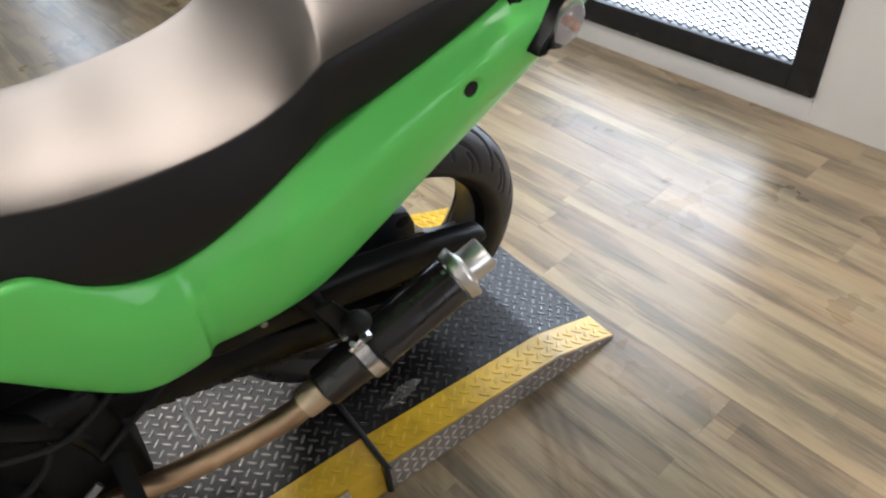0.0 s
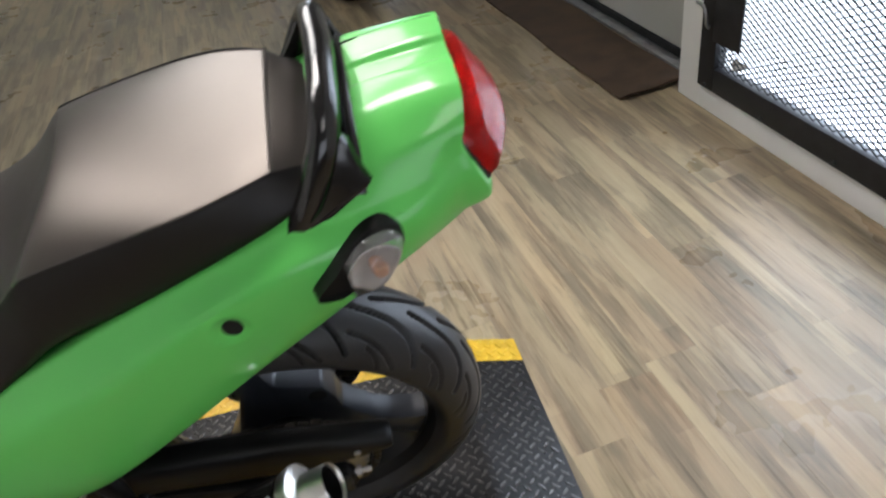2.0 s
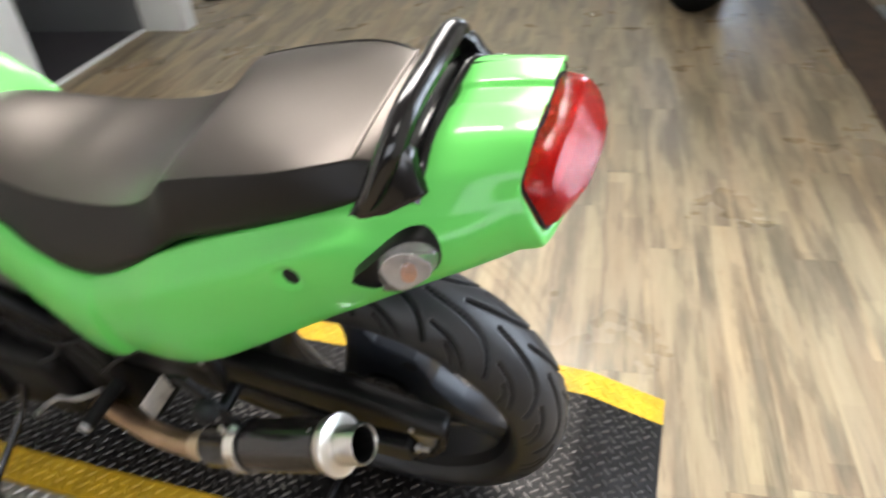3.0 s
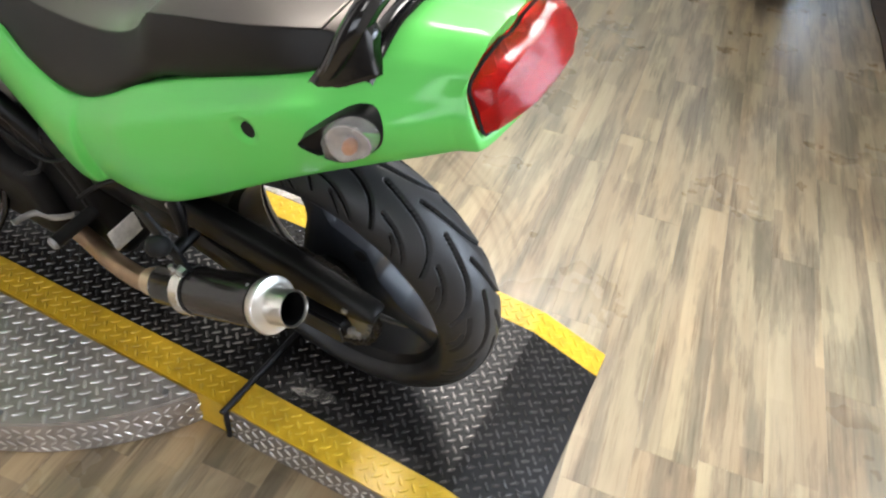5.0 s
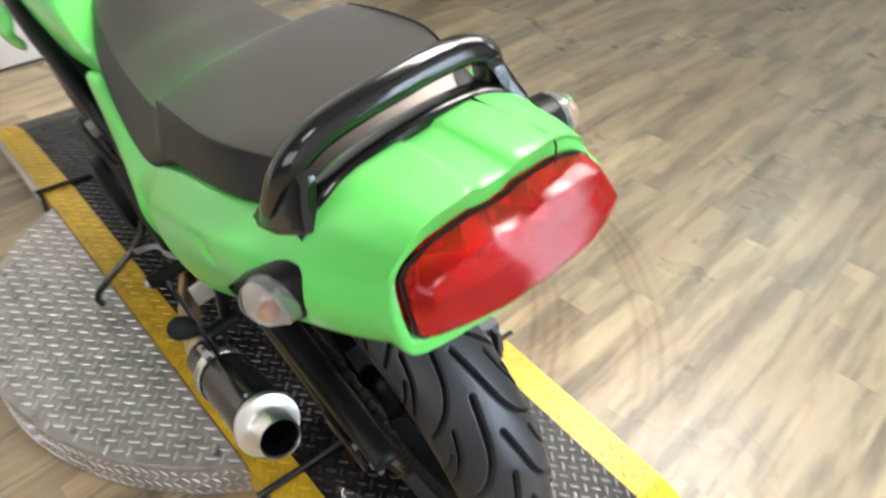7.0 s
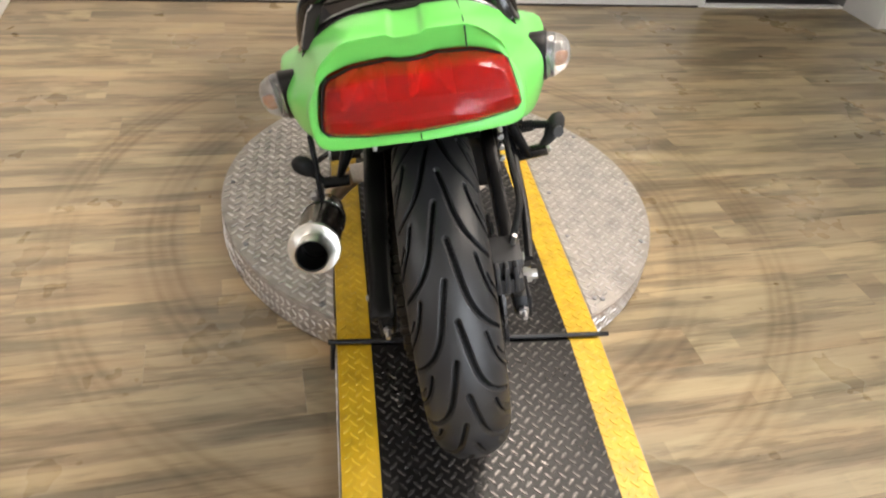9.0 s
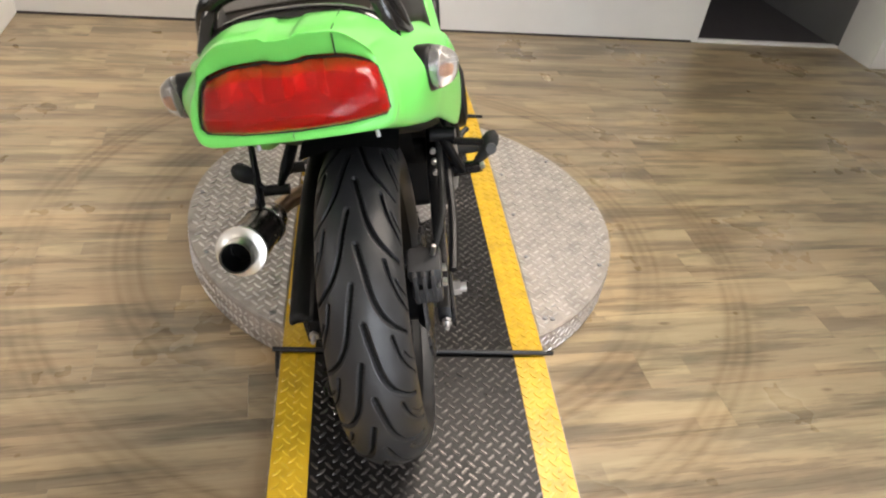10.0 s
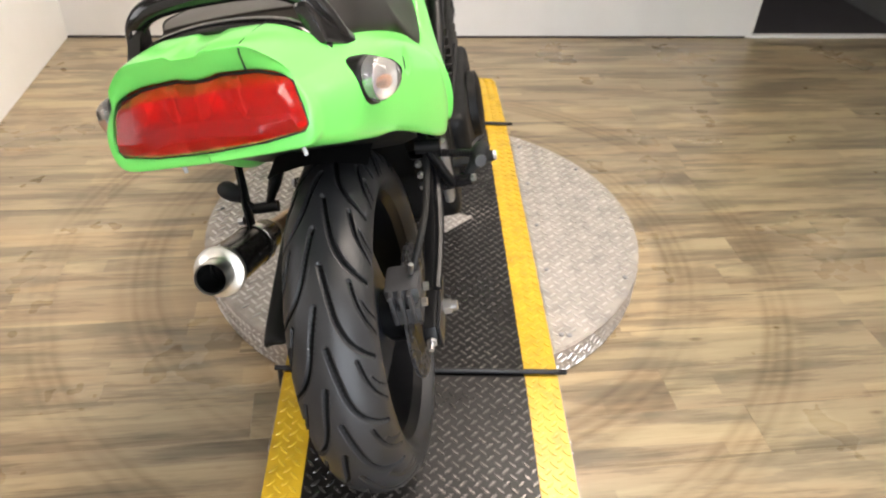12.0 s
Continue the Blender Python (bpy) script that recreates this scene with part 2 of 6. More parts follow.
GREEN = surface("lime_green_bodywork", (0.152, 0.64, 0.120), 0.42, vary=0.06, scale=3, grain=120, relief=0.02, coat=0.6, rough_vary=0.04, spec=0.2)
VINYL = surface("black_seat_vinyl", (0.012, 0.0105, 0.0095), 0.36, vary=0.2, scale=10, grain=420, relief=0.10, spec=0.72, rough_vary=0.05)
VINYL_SIDE = surface("black_seat_side_vinyl", (0.0095, 0.0078, 0.0068), 0.48, vary=0.2, scale=10, grain=420, relief=0.15, rough_vary=0.05, spec=0.32)
VINYL.node_tree.nodes["Principled BSDF"].inputs["Specular Tint"].default_value = (1.0, 0.87, 0.75, 1)   # brownish sheen
GLOSS_BLACK = surface("gloss_black_paint", (0.010, 0.009, 0.009), 0.16, vary=0.3, relief=0.0, coat=0.2, rough_vary=0.04)
SATIN_BLACK = surface("satin_black_paint", (0.006, 0.006, 0.0065), 0.34, vary=0.3, scale=18, spec=0.18)
BLACK_PLASTIC = surface("black_plastic", (0.007, 0.0068, 0.0068), 0.42, vary=0.25, spec=0.2)
ENGINE_BLACK = surface("black_engine_paint", (0.005, 0.0048, 0.0048), 0.5, vary=0.5, scale=30, relief=0.15, spec=0.18)
CALIPER_GREY = surface("dark_grey_caliper_paint", (0.035, 0.035, 0.037), 0.45, vary=0.4, scale=30, spec=0.35)
RIM_PAINT = surface("blue_black_wheel_paint", (0.021, 0.024, 0.031), 0.36, vary=0.3, scale=12)
# darker rubber that puts the shade of the tread slots into colour
GROOVE = surface("shaded_groove_rubber", (0.005, 0.005, 0.005), 0.8, spec=0.15)
TYRE = surface("tyre_rubber", (0.019, 0.0195, 0.0215), 0.43, vary=0.35, scale=9, grain=300, relief=0.15, spec=0.45)
SATIN_STEEL = surface("satin_steel", (0.80, 0.77, 0.72), 0.36, metal=1.0, vary=0.10, grain=300)
CHROME = surface("brushed_steel", (0.72, 0.70, 0.66), 0.24, metal=1.0, vary=0.12, grain=300)
BRASS_PIPE = surface("heat_tanned_header_pipe", (0.50, 0.35, 0.22), 0.34, metal=0.9, vary=0.35, scale=10)
PALE_BRASS = surface("pale_heat_tanned_steel", (0.62, 0.50, 0.34), 0.36, metal=0.85, vary=0.2, scale=14)
CARBON = surface("smoked_black_muffler_sleeve", (0.020, 0.017, 0.016), 0.22, vary=0.35, scale=20, coat=0.2)
ALLOY = surface("cast_alloy", (0.36, 0.36, 0.37), 0.42, metal=0.8, vary=0.3)
DARK_ALLOY = surface("dark_polished_alloy", (0.10, 0.10, 0.105), 0.28, metal=0.7, vary=0.4)
CHAIN = surface("oily_chain_steel", (0.030, 0.025, 0.020), 0.5, metal=0.6, vary=0.5, scale=60)
RED_LENS = glass_like("red_lens_plastic", (0.80, 0.014, 0.011), 0.17, 0.72, spec=0.08)
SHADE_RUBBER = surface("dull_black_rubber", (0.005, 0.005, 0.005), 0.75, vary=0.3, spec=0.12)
BLACK_CHROME = surface("dark_chrome", (0.06, 0.06, 0.063), 0.14, metal=0.9, vary=0.5, scale=30)
PALE_METAL = surface("pale_plate_metal", (0.78, 0.76, 0.73), 0.4, metal=0.15, vary=0.3, scale=40)
# brightness of a reflection on the ramp, painted as pale steel
GLINT_STEEL = surface("painted_glint_steel", (0.42, 0.40, 0.38), 0.20, metal=1.0, vary=0.4, scale=40)
SIGNAL_BACK = surface("dull_signal_reflector", (0.56, 0.53, 0.51), 0.42, metal=0.5, vary=0.25, scale=60, relief=0.0)
RED_BACK = surface("red_reflector_field", (0.42, 0.07, 0.06), 0.35, metal=0.3, vary=0.3, scale=30)
RED_BULB = surface("red_reflector_facets", (0.75, 0.28, 0.24), 0.3, metal=0.4, vary=0.3, scale=30)
CLEAR_LENS = glass_like("clear_lens_plastic", (0.95, 0.94, 0.92), 0.06, 0.88)
AMBER = surface("amber_bulb", (0.72, 0.34, 0.17), 0.3, vary=0.2)
WHITEWALL = surface("cream_whitewall", (0.62, 0.58, 0.47), 0.6, vary=0.1)
CRUISER_PAINT = surface("silver_grey_paint", (0.30, 0.32, 0.32), 0.25, metal=0.3, vary=0.1, coat=0.5)


# ---- mesh helpers ----
def mesh_of(name, verts, faces, smooth=True, sharp=40):
    me = bpy.data.meshes.new(name)
    me.from_pydata([tuple(v) for v in verts], [], [tuple(f) for f in faces])
    me.validate()
    me.update()
    if smooth:
        me.polygons.foreach_set("use_smooth", [True] * len(me.polygons))
        me.set_sharp_from_angle(angle=radians(sharp))
    return me


def bm_mesh(name, bm, smooth=True, sharp=40):
    bmesh.ops.recalc_face_normals(bm, faces=bm.faces)
    me = bpy.data.meshes.new(name)
    bm.to_mesh(me)
    bm.free()
    if smooth:
        me.polygons.foreach_set("use_smooth", [True] * len(me.polygons))
        me.set_sharp_from_angle(angle=radians(sharp))
    return me


def part(name, me, material, parent=None, label="", m=None, subdiv=0):
    """Links a mesh as one object, under a thing or a part."""
    if isinstance(me, bmesh.types.BMesh):
        me = bm_mesh(name, me)
    if material and not me.materials:
        me.materials.append(material)
    ob = new(name, me)
    if parent:
        ob.parent = parent
    if m is not None:
        ob.matrix_local = m
    if subdiv:
        mod = ob.modifiers.new("subdivision", "SUBSURF")
        mod.levels = mod.render_levels = subdiv
    return tagged(ob, label)


def thing(name, label, category, m=None, group="", kind=""):
    ob = new(name)
    ob.empty_display_size = 0.1
    if m is not None:
        ob.matrix_world = m
    return tagged(ob, label, category, group, kind)


def box_bm(lo, hi, bevel=0.003, seg=2):
    bm = bmesh.new()
    bmesh.ops.create_cube(bm, size=1.0)
    for v in bm.verts:
        v.co = Vector([lo[i] + (v.co[i] + 0.5) * (hi[i] - lo[i]) for i in range(3)])
    if bevel:
        bmesh.ops.bevel(bm, geom=bm.edges[:], offset=bevel, segments=seg, affect="EDGES", profile=0.6)
    return bm


def join(*bms):
    out = bms[0]
    for b in bms[1:]:
        me = bpy.data.meshes.new("join")
        b.to_mesh(me)
        b.free()
        out.from_mesh(me)
        bpy.data.meshes.remove(me)
    return out


def spline(points, n=8, closed=False):
    """Catmull-Rom through the points."""
    pts = [Vector(p) for p in points]
    k = len(pts)
    out = []
    for i in range(k if closed else k - 1):
        p0, p1 = pts[(i - 1) % k] if closed or i else pts[0], pts[i]
        p2, p3 = pts[(i + 1) % k], pts[(i + 2) % k] if closed or i + 2 < k else pts[-1]
        for j in range(n):
            s = j / n
            out.append(0.5 * ((2 * p1) + (p2 - p0) * s + (2 * p0 - 5 * p1 + 4 * p2 - p3) * s * s + (3 * p1 - p0 - 3 * p2 + p3) * s ** 3))
    if not closed:
        out.append(pts[-1])
    return out


def tube_data(path, radius, seg=12, flat=1.0, caps=True):
    """A tube along a path; radius a number or one per point; flat squeezes it along its second axis."""
    path = [Vector(p) for p in path]
    n = len(path)
    rad = radius if isinstance(radius, (list, tuple)) else [radius] * n
    verts, faces = [], []
    side = None
    for i, p in enumerate(path):
        d = (path[min(i + 1, n - 1)] - path[max(i - 1, 0)]).normalized()
        if side is None:
            side = d.orthogonal().normalized() if abs(d.y) > 0.9 else Vector((0, 1, 0)).cross(d).normalized()
        side = (side - d * side.dot(d)).normalized()
        up = d.cross(side)
        for j in range(seg):
            a = 2 * math.pi * j / seg
            verts.append(p + side * (rad[i] * math.cos(a)) + up * (rad[i] * flat * math.sin(a)))
    for i in range(n - 1):
        for j in range(seg):
            a, b = i * seg + j, i * seg + (j + 1) % seg
            faces.append((a, b, b + seg, a + seg))
    if caps:
        faces.append(tuple(range(seg))[::-1])
        faces.append(tuple((n - 1) * seg + j for j in range(seg)))
    return verts, faces


def tube(name, path, radius, seg=12, flat=1.0, caps=True):
    v, f = tube_data(path, radius, seg, flat, caps)
    bm = bmesh.new()
    bv = [bm.verts.new(c) for c in v]
    for face in f:
        bm.faces.new([bv[i] for i in face])
    return bm_mesh(name, bm)


def revolve(name, profile, seg=48, m=None, closed=False, sharp=35):
    """Turns a profile of (axial, radius) round the local y axis."""
    bm = bmesh.new()
    rings = []
    for a, r in profile:
        rings.append([bm.verts.new((r * math.sin(2 * math.pi * j / seg), a, r * math.cos(2 * math.pi * j / seg))) for j in range(seg)])
    k = len(rings)
    for i in range(k if closed else k - 1):
        r0, r1 = rings[i], rings[(i + 1) % k]
        for j in range(seg):
            bm.faces.new((r0[j], r0[(j + 1) % seg], r1[(j + 1) % seg], r1[j]))
    if m is not None:
        bm.transform(m)
    bmesh.ops.remove_doubles(bm, verts=bm.verts, dist=1e-5)
    return bm_mesh(name, bm, True, sharp)


def plate_bm(outline, v0, v1, bevel=0.002):
    """A plate of the (u, w) outline between v0 and v1."""
    bm = bmesh.new()
    a = [bm.verts.new((u, v0, w)) for u, w in outline]
    b = [bm.verts.new((u, v1, w)) for u, w in outline]
    n = len(outline)
    bm.faces.new(a)
    bm.faces.new(b[::-1])
    for i in range(n):
        bm.faces.new((a[i], b[i], b[(i + 1) % n], a[(i + 1) % n]))
    bmesh.ops.recalc_face_normals(bm, faces=bm.faces)
    if bevel:
        bmesh.ops.bevel(bm, geom=bm.edges[:], offset=bevel, segments=2, affect="EDGES", profile=0.6)
    return bm


def loft_mesh(name, sections, closed=False, cap_ends=False, sharp=50):
    verts = [p for s in sections for p in s]
    k = len(sections[0])
    faces = []
    for i in range(len(sections) - 1):
        for j in range(k if closed else k - 1):
            a, b = i * k + j, i * k + (j + 1) % k
            faces.append((a, b, b + k, a + k))
    if cap_ends:
        faces.append(tuple(range(k))[::-1])
        faces.append(tuple((len(sections) - 1) * k + j for j in range(k)))
    bm = bmesh.new()
    bv = [bm.verts.new(c) for c in verts]
    for f in faces:
        bm.faces.new([bv[i] for i in f])
    bmesh.ops.remove_doubles(bm, verts=bm.verts, dist=1e-5)
    return bm_mesh(name, bm, True, sharp)


def axis_pose(a, b):
    """Turns the local y axis from a towards b."""
    a, b = Vector(a), Vector(b)
    return Matrix.Translation(a) @ (b - a).to_track_quat("Y", "Z").to_matrix().to_4x4()


def bolt_head(name, m, radius, height, material, parent, seg=6, label=""):
    return part(name, revolve(name, [(0, 0.0), (0, radius), (height * 0.75, radius), (height, radius * 0.8), (height, 0.0)], seg), material, parent, label, m)


# ---- the room ----
WALL_H = 3.8


def wall_box(name, lo, hi, material, label):
    ob = part(name, box_bm(lo, hi, 0.004), material)
    ob.matrix_world = ROOM
    return tagged(ob, label, "wall", kind="structure")


XB, XD = -1.468, 2.24      # faces of the back wall and of the wall with the mesh door
wall_box("wall_north", (XB - 0.12, -0.42, 0), (XB, 2.837, WALL_H), WHITE_WALL, "unseen dark grey wall, dimmed to cut bounce behind the turntable")
wall_box("wall_west", (XB, -0.42, 0), (-0.35, -0.30, WALL_H), WHITE_WALL, "white painted side wall")
wall_box("wall_north_far", (-1.72, 3.79, 0), (-1.60, 8.0, WALL_H), WHITE_WALL, "unseen dark grey wall, dimmed to cut bounce beyond the passage")
# unseen head and lid added to keep lamp light out of the passage
wall_box("wall_passage_head_block", (XB - 0.12, 2.837, 2.02), (XB, 3.68, WALL_H), WHITE_WALL, "unseen wall added above the passage to block light")
wall_box("wall_passage_lid_block", (-2.9, 2.837, 2.05), (XB - 0.12, 3.68, 2.12), DARK_WALL, "unseen low ceiling added to keep light out of the passage")
wall_box("wall_passage_right", (-2.9, 3.68, 0), (XB, 3.79, WALL_H), GREY_WALL, "passage wall with its shade in the grey")
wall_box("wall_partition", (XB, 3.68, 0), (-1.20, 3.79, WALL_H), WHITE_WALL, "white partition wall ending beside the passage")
wall_box("wall_passage_side", (-2.9, 2.717, 0), (XB - 0.12, 2.837, WALL_H), GREY_WALL, "passage wall with its shade in the grey")
wall_box("wall_passage_end", (-3.0, 2.717, 0), (-2.9, 3.79, WALL_H), DARK_WALL, "passage end wall, shade put into its colour")
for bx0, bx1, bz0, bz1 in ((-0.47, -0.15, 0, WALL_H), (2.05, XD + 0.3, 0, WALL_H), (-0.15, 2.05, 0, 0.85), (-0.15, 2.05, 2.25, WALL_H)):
    wall_box("wall_behind", (bx0, -2.62, bz0), (bx1, -2.5, bz1), DIM_WALL, "unseen dark grey wall round the added window")
wall_box("wall_behind_side", (-0.47, -2.5, 0), (-0.35, -0.42, WALL_H), DIM_WALL, "unseen dark grey return wall, dimmed to cut bounce")
wall_box("wall_south", (XD, -2.5, 0), (XD + 0.12, 0.781, WALL_H), WHITE_WALL, "unseen dark grey wall, dimmed to cut bounce beside the mesh door")
wall_box("wall_south_sill", (XD, 0.781, 0), (XD + 0.32, 1.975, 0.078), WHITE_WALL, "low white sill under the mesh door")
wall_box("wall_south_post", (XD, 1.975, 0), (XD + 0.12, 2.09, WALL_H), WHITE_WALL, "white rounded post beside the mesh door")
wall_box("wall_south_head", (XD, 0.781, 2.05), (XD + 0.12, 1.975, WALL_H), WHITE_WALL, "white wall above the mesh door")
wall_box("wall_south_far", (XD + 0.19, 3.9, 0), (XD + 0.31, 8.0, WALL_H), DIM_WALL, "unseen dark grey wall, dimmed to cut bounce")
wall_box("wall_south_over", (XD + 0.15, 2.09, 2.2), (XD + 0.27, 3.9, WALL_H), DIM_WALL, "unseen dark grey wall above the shutter, dimmed to cut bounce")
for y0, y1, z0, z1 in ((-1.72, 1.72, 0, WALL_H), (2.40, 2.55, 0, WALL_H), (1.72, 2.40, 0, 0.65), (1.72, 2.40, 2.5, WALL_H)):
    if y0 < y1:
        wall_box("wall_east", (y0, 7.9, z0), (y1, 8.02, z1), WHITE_WALL, "white end wall round the far window")
ceiling = tagged(part("ceiling", box_bm((-3.0, -2.7, WALL_H), (2.9, 8.1, WALL_H + 0.1), 0), CEILING), "plain grey ceiling", "ceiling", kind="structure")
ceiling.matrix_world = ROOM
backdrop = tagged(part("backdrop", box_bm((2.92, -1.6, -1.6), (2.93, 4.6, 2.9), 0), DOOR_DAYLIGHT), "bright daylight outside the mesh door", "backdrop", kind="structure")
backdrop.matrix_world = ROOM
backdrop2 = tagged(part("backdrop", box_bm((0.6, 8.6, 0.2), (3.2, 8.61, 2.8), 0), DAYLIGHT), "bright daylight outside the far window", "backdrop", kind="structure")
backdrop2.matrix_world = ROOM

# glow behind the added window
backdrop3 = tagged(part("backdrop", box_bm((-0.6, -3.0, 0.4), (2.5, -2.99, 2.7), 0), DAYLIGHT), "glow outside the added fill window", "backdrop", kind="structure")
backdrop3.matrix_world = ROOM
# the far panel and the one at y -1.2 are added fills
for lx, ly, lz, sx, sy, watts, spread, tilt in LAMPS + [(0.2, 6.9, 3.5, 1.6, 0.9, 25, 150, 0)]:
    lamp = thing("panel_and_fill_light", "flat white light panel out of view, in a set with two added fills", "ceiling light", ROOM @ pose(lx, ly, lz, tilt), "ceiling lights")
    hx, hy = sx / 2, sy / 2
    part("frame", join(box_bm((-hx - 0.03, -hy - 0.03, -0.012), (hx + 0.03, -hy, 0.02)), box_bm((-hx - 0.03, hy, -0.012), (hx + 0.03, hy + 0.03, 0.02)),
                       box_bm((-hx - 0.03, -hy, -0.012), (-hx, hy, 0.02)), box_bm((hx, -hy, -0.012), (hx + 0.03, hy, 0.02))), WHITE_WALL, lamp)
    for ry in (-hy * 0.6, hy * 0.6):
        part("hanger_rod", tube("hanger_rod", [(0, ry, 0.018), Vector((0, ry, 0)) + pose(0, 0, 0, -tilt).to_3x3() @ Vector((0, 0, WALL_H - lz - ry * math.sin(radians(tilt)) + 0.01))], 0.006, 8), SILVER_BOLT, lamp)
    part("diffuser", box_bm((-hx + 0.002, -hy + 0.002, 0.0), (hx - 0.002, hy - 0.002, 0.018)), LAMP_GLOW, lamp)

# threshold of the dark passage, its floor, and what hangs on the partition
tagged(part("threshold", box_bm((XB - 0.035, 2.837, 0.0), (XB + 0.004, 3.68, 0.012), 0.003), WHITE_WALL), "white threshold strip of the passage", "threshold", kind="structure").matrix_world = ROOM
tagged(part("passage_floor", box_bm((-2.9, 2.837, -0.02), (XB - 0.036, 3.68, 0.003), 0), DARK_FLOOR), "passage floor, shade put into its colour", "floor", kind="structure").matrix_world = ROOM
latch = thing("wall_latch", "small black latch on the white partition", "latch", ROOM @ pose(-1.33, 3.672, 0.47))
part("plate", box_bm((-0.025, -0.002, -0.04), (0.025, 0.008, 0.04), 0.004), BLACK_STEEL, latch)
part("knob", revolve("knob", [(0.0, 0.0), (0.0, 0.010), (-0.018, 0.012), (-0.026, 0.008), (-0.026, 0.0)], 16), BLACK_PLASTIC, latch)
baseboard = part("baseboard", box_bm((XB, -0.30, 0), (XB + 0.004, 2.80, 0.010), 0.001), DARK_WALL)
baseboard.matrix_world = ROOM
tagged(baseboard, "thin dark joint along the foot of the white wall", "baseboard", kind="structure")

# shutter beside the mesh door
shutter = thing("door_1", "grey-white closed door panel with a black rubber seal", "door", ROOM, kind="structure")
part("panel", box_bm((XD + 0.15, 2.09, 0.04), (XD + 0.19, 3.9, 2.2), 0.006), DOOR_PANEL, shutter)
part("rubber_seal", box_bm((XD + 0.14, 2.09, 0.003), (XD + 0.19, 3.9, 0.038), 0.006), BLACK_RUBBER, shutter, "black rubber seal")
part("sill_strip", box_bm((XD + 0.09, 2.092, 0.0), (XD + 0.139, 3.9, 0.012), 0.003), ALLOY, shutter, "narrow metal sill strip")
for i in range(5):
    part("bright_clip", box_bm((XD + 0.1, 3.36 + i * 0.06, 0.012), (XD + 0.135, 3.395 + i * 0.06, 0.02), 0.002), WHITE_WALL, shutter, "small white clip")

# ---- mesh door ----
mesh_door = thing("door_2", "black steel door frame filled with expanded metal mesh", "mesh door", ROOM, kind="structure")
Y0, Y1, Z0, Z1, RAIL = 0.783, 1.972, 0.082, 2.046, 0.078
part("frame_stile", box_bm((XD - 0.012, Y0, Z0), (XD + 0.03, Y0 + RAIL, Z1), 0.004), BLACK_STEEL, mesh_door)
part("frame_stile", box_bm((XD - 0.012, Y1 - RAIL, Z0), (XD + 0.03, Y1, Z1), 0.004), BLACK_STEEL, mesh_door)
part("frame_rail", box_bm((XD - 0.012, Y0 + RAIL, Z0), (XD + 0.03, Y1 - RAIL, Z0 + RAIL), 0.004), BLACK_STEEL, mesh_door)
part("frame_rail", box_bm((XD - 0.012, Y0 + RAIL, Z1 - RAIL), (XD + 0.03, Y1 - RAIL, Z1), 0.004), BLACK_STEEL, mesh_door)
part("latch_plate", box_bm((XD - 0.02, Y1 - RAIL - 0.115, 0.25), (XD - 0.013, Y1 - RAIL + 0.01, 0.41), 0.002), BLACK_STEEL, mesh_door)
part("latch_bar", tube("latch_bar", spline([(XD - 0.022, Y1 - 0.05, 0.285), (XD - 0.034, Y1 - 0.052, 0.30), (XD - 0.038, Y1 - 0.05, 0.335), (XD - 0.036, Y1 - 0.03, 0.352), (XD - 0.036, Y1 - 0.005, 0.354), (XD - 0.024, Y1 + 0.012, 0.350)], 5), 0.0055, 8), ALLOY, mesh_door)
for by in (Y0 + 0.015, 1.083, 1.372, 1.66, 1.93):
    bolt_head("bolt", pose(XD - 0.012, by, Z0 + 0.012, 0, 0, 90), 0.008, 0.006, CALIPER_GREY, mesh_door, 8)


def expanded_mesh():
    """Diamond mesh of two crossing families of flat strands."""
    y0, y1, z0, z1 = Y0 + RAIL - 0.02, Y1 - RAIL + 0.02, Z0 + RAIL - 0.02, Z1 - RAIL + 0.02
    wide, high, half = 0.036, 0.0180, 0.0021
    slope = high / wide
    verts, faces = [], []
    for s, x in ((1, XD + 0.006), (-1, XD + 0.009)):
        k0 = int(math.floor((z0 - slope * (y1 - y0)) / high)) - 1
        k1 = int(math.ceil((z1 + slope * (y1 - y0)) / high)) + 1
        for k in range(k0, k1):
            ends = []
            for y in (y0, y1):
                ends.append((y, k * high + s * slope * (y - y0)))
            (ya, za), (yb, zb) = ends
            # clip to the height of the opening
            def at(z):
                return ya + (z - za) / (zb - za) * (yb - ya)
            lo, hi = sorted((at(z0), at(z1)))
            a, b = max(ya, lo), min(yb, hi)
            if b - a < 0.01:
                continue
            za2, zb2 = za + (a - ya) / (yb - ya) * (zb - za), za + (b - ya) / (yb - ya) * (zb - za)
            o = len(verts)
            for yy, zz in ((a, za2), (b, zb2)):
                for dx, dz in ((-0.0013, -half), (0.0013, -half), (0.0013, half), (-0.0013, half)):
                    verts.append((x + dx, yy, zz + dz))
            faces += [(o, o + 1, o + 5, o + 4), (o + 1, o + 2, o + 6, o + 5), (o + 2, o + 3, o + 7, o + 6), (o + 3, o, o + 4, o + 7)]
    return mesh_of("expanded_metal", verts, faces, False)


tagged(part("expanded_metal", expanded_mesh(), BLACK_RUBBER, mesh_door, "fine black diamond mesh"), kind="stuff")

# brown mat along the foot of the shutter, its near end lifting a little
mat = thing("floor_mat", "dark brown rubber-backed mat lying along the grey door panel", "mat", ROOM)


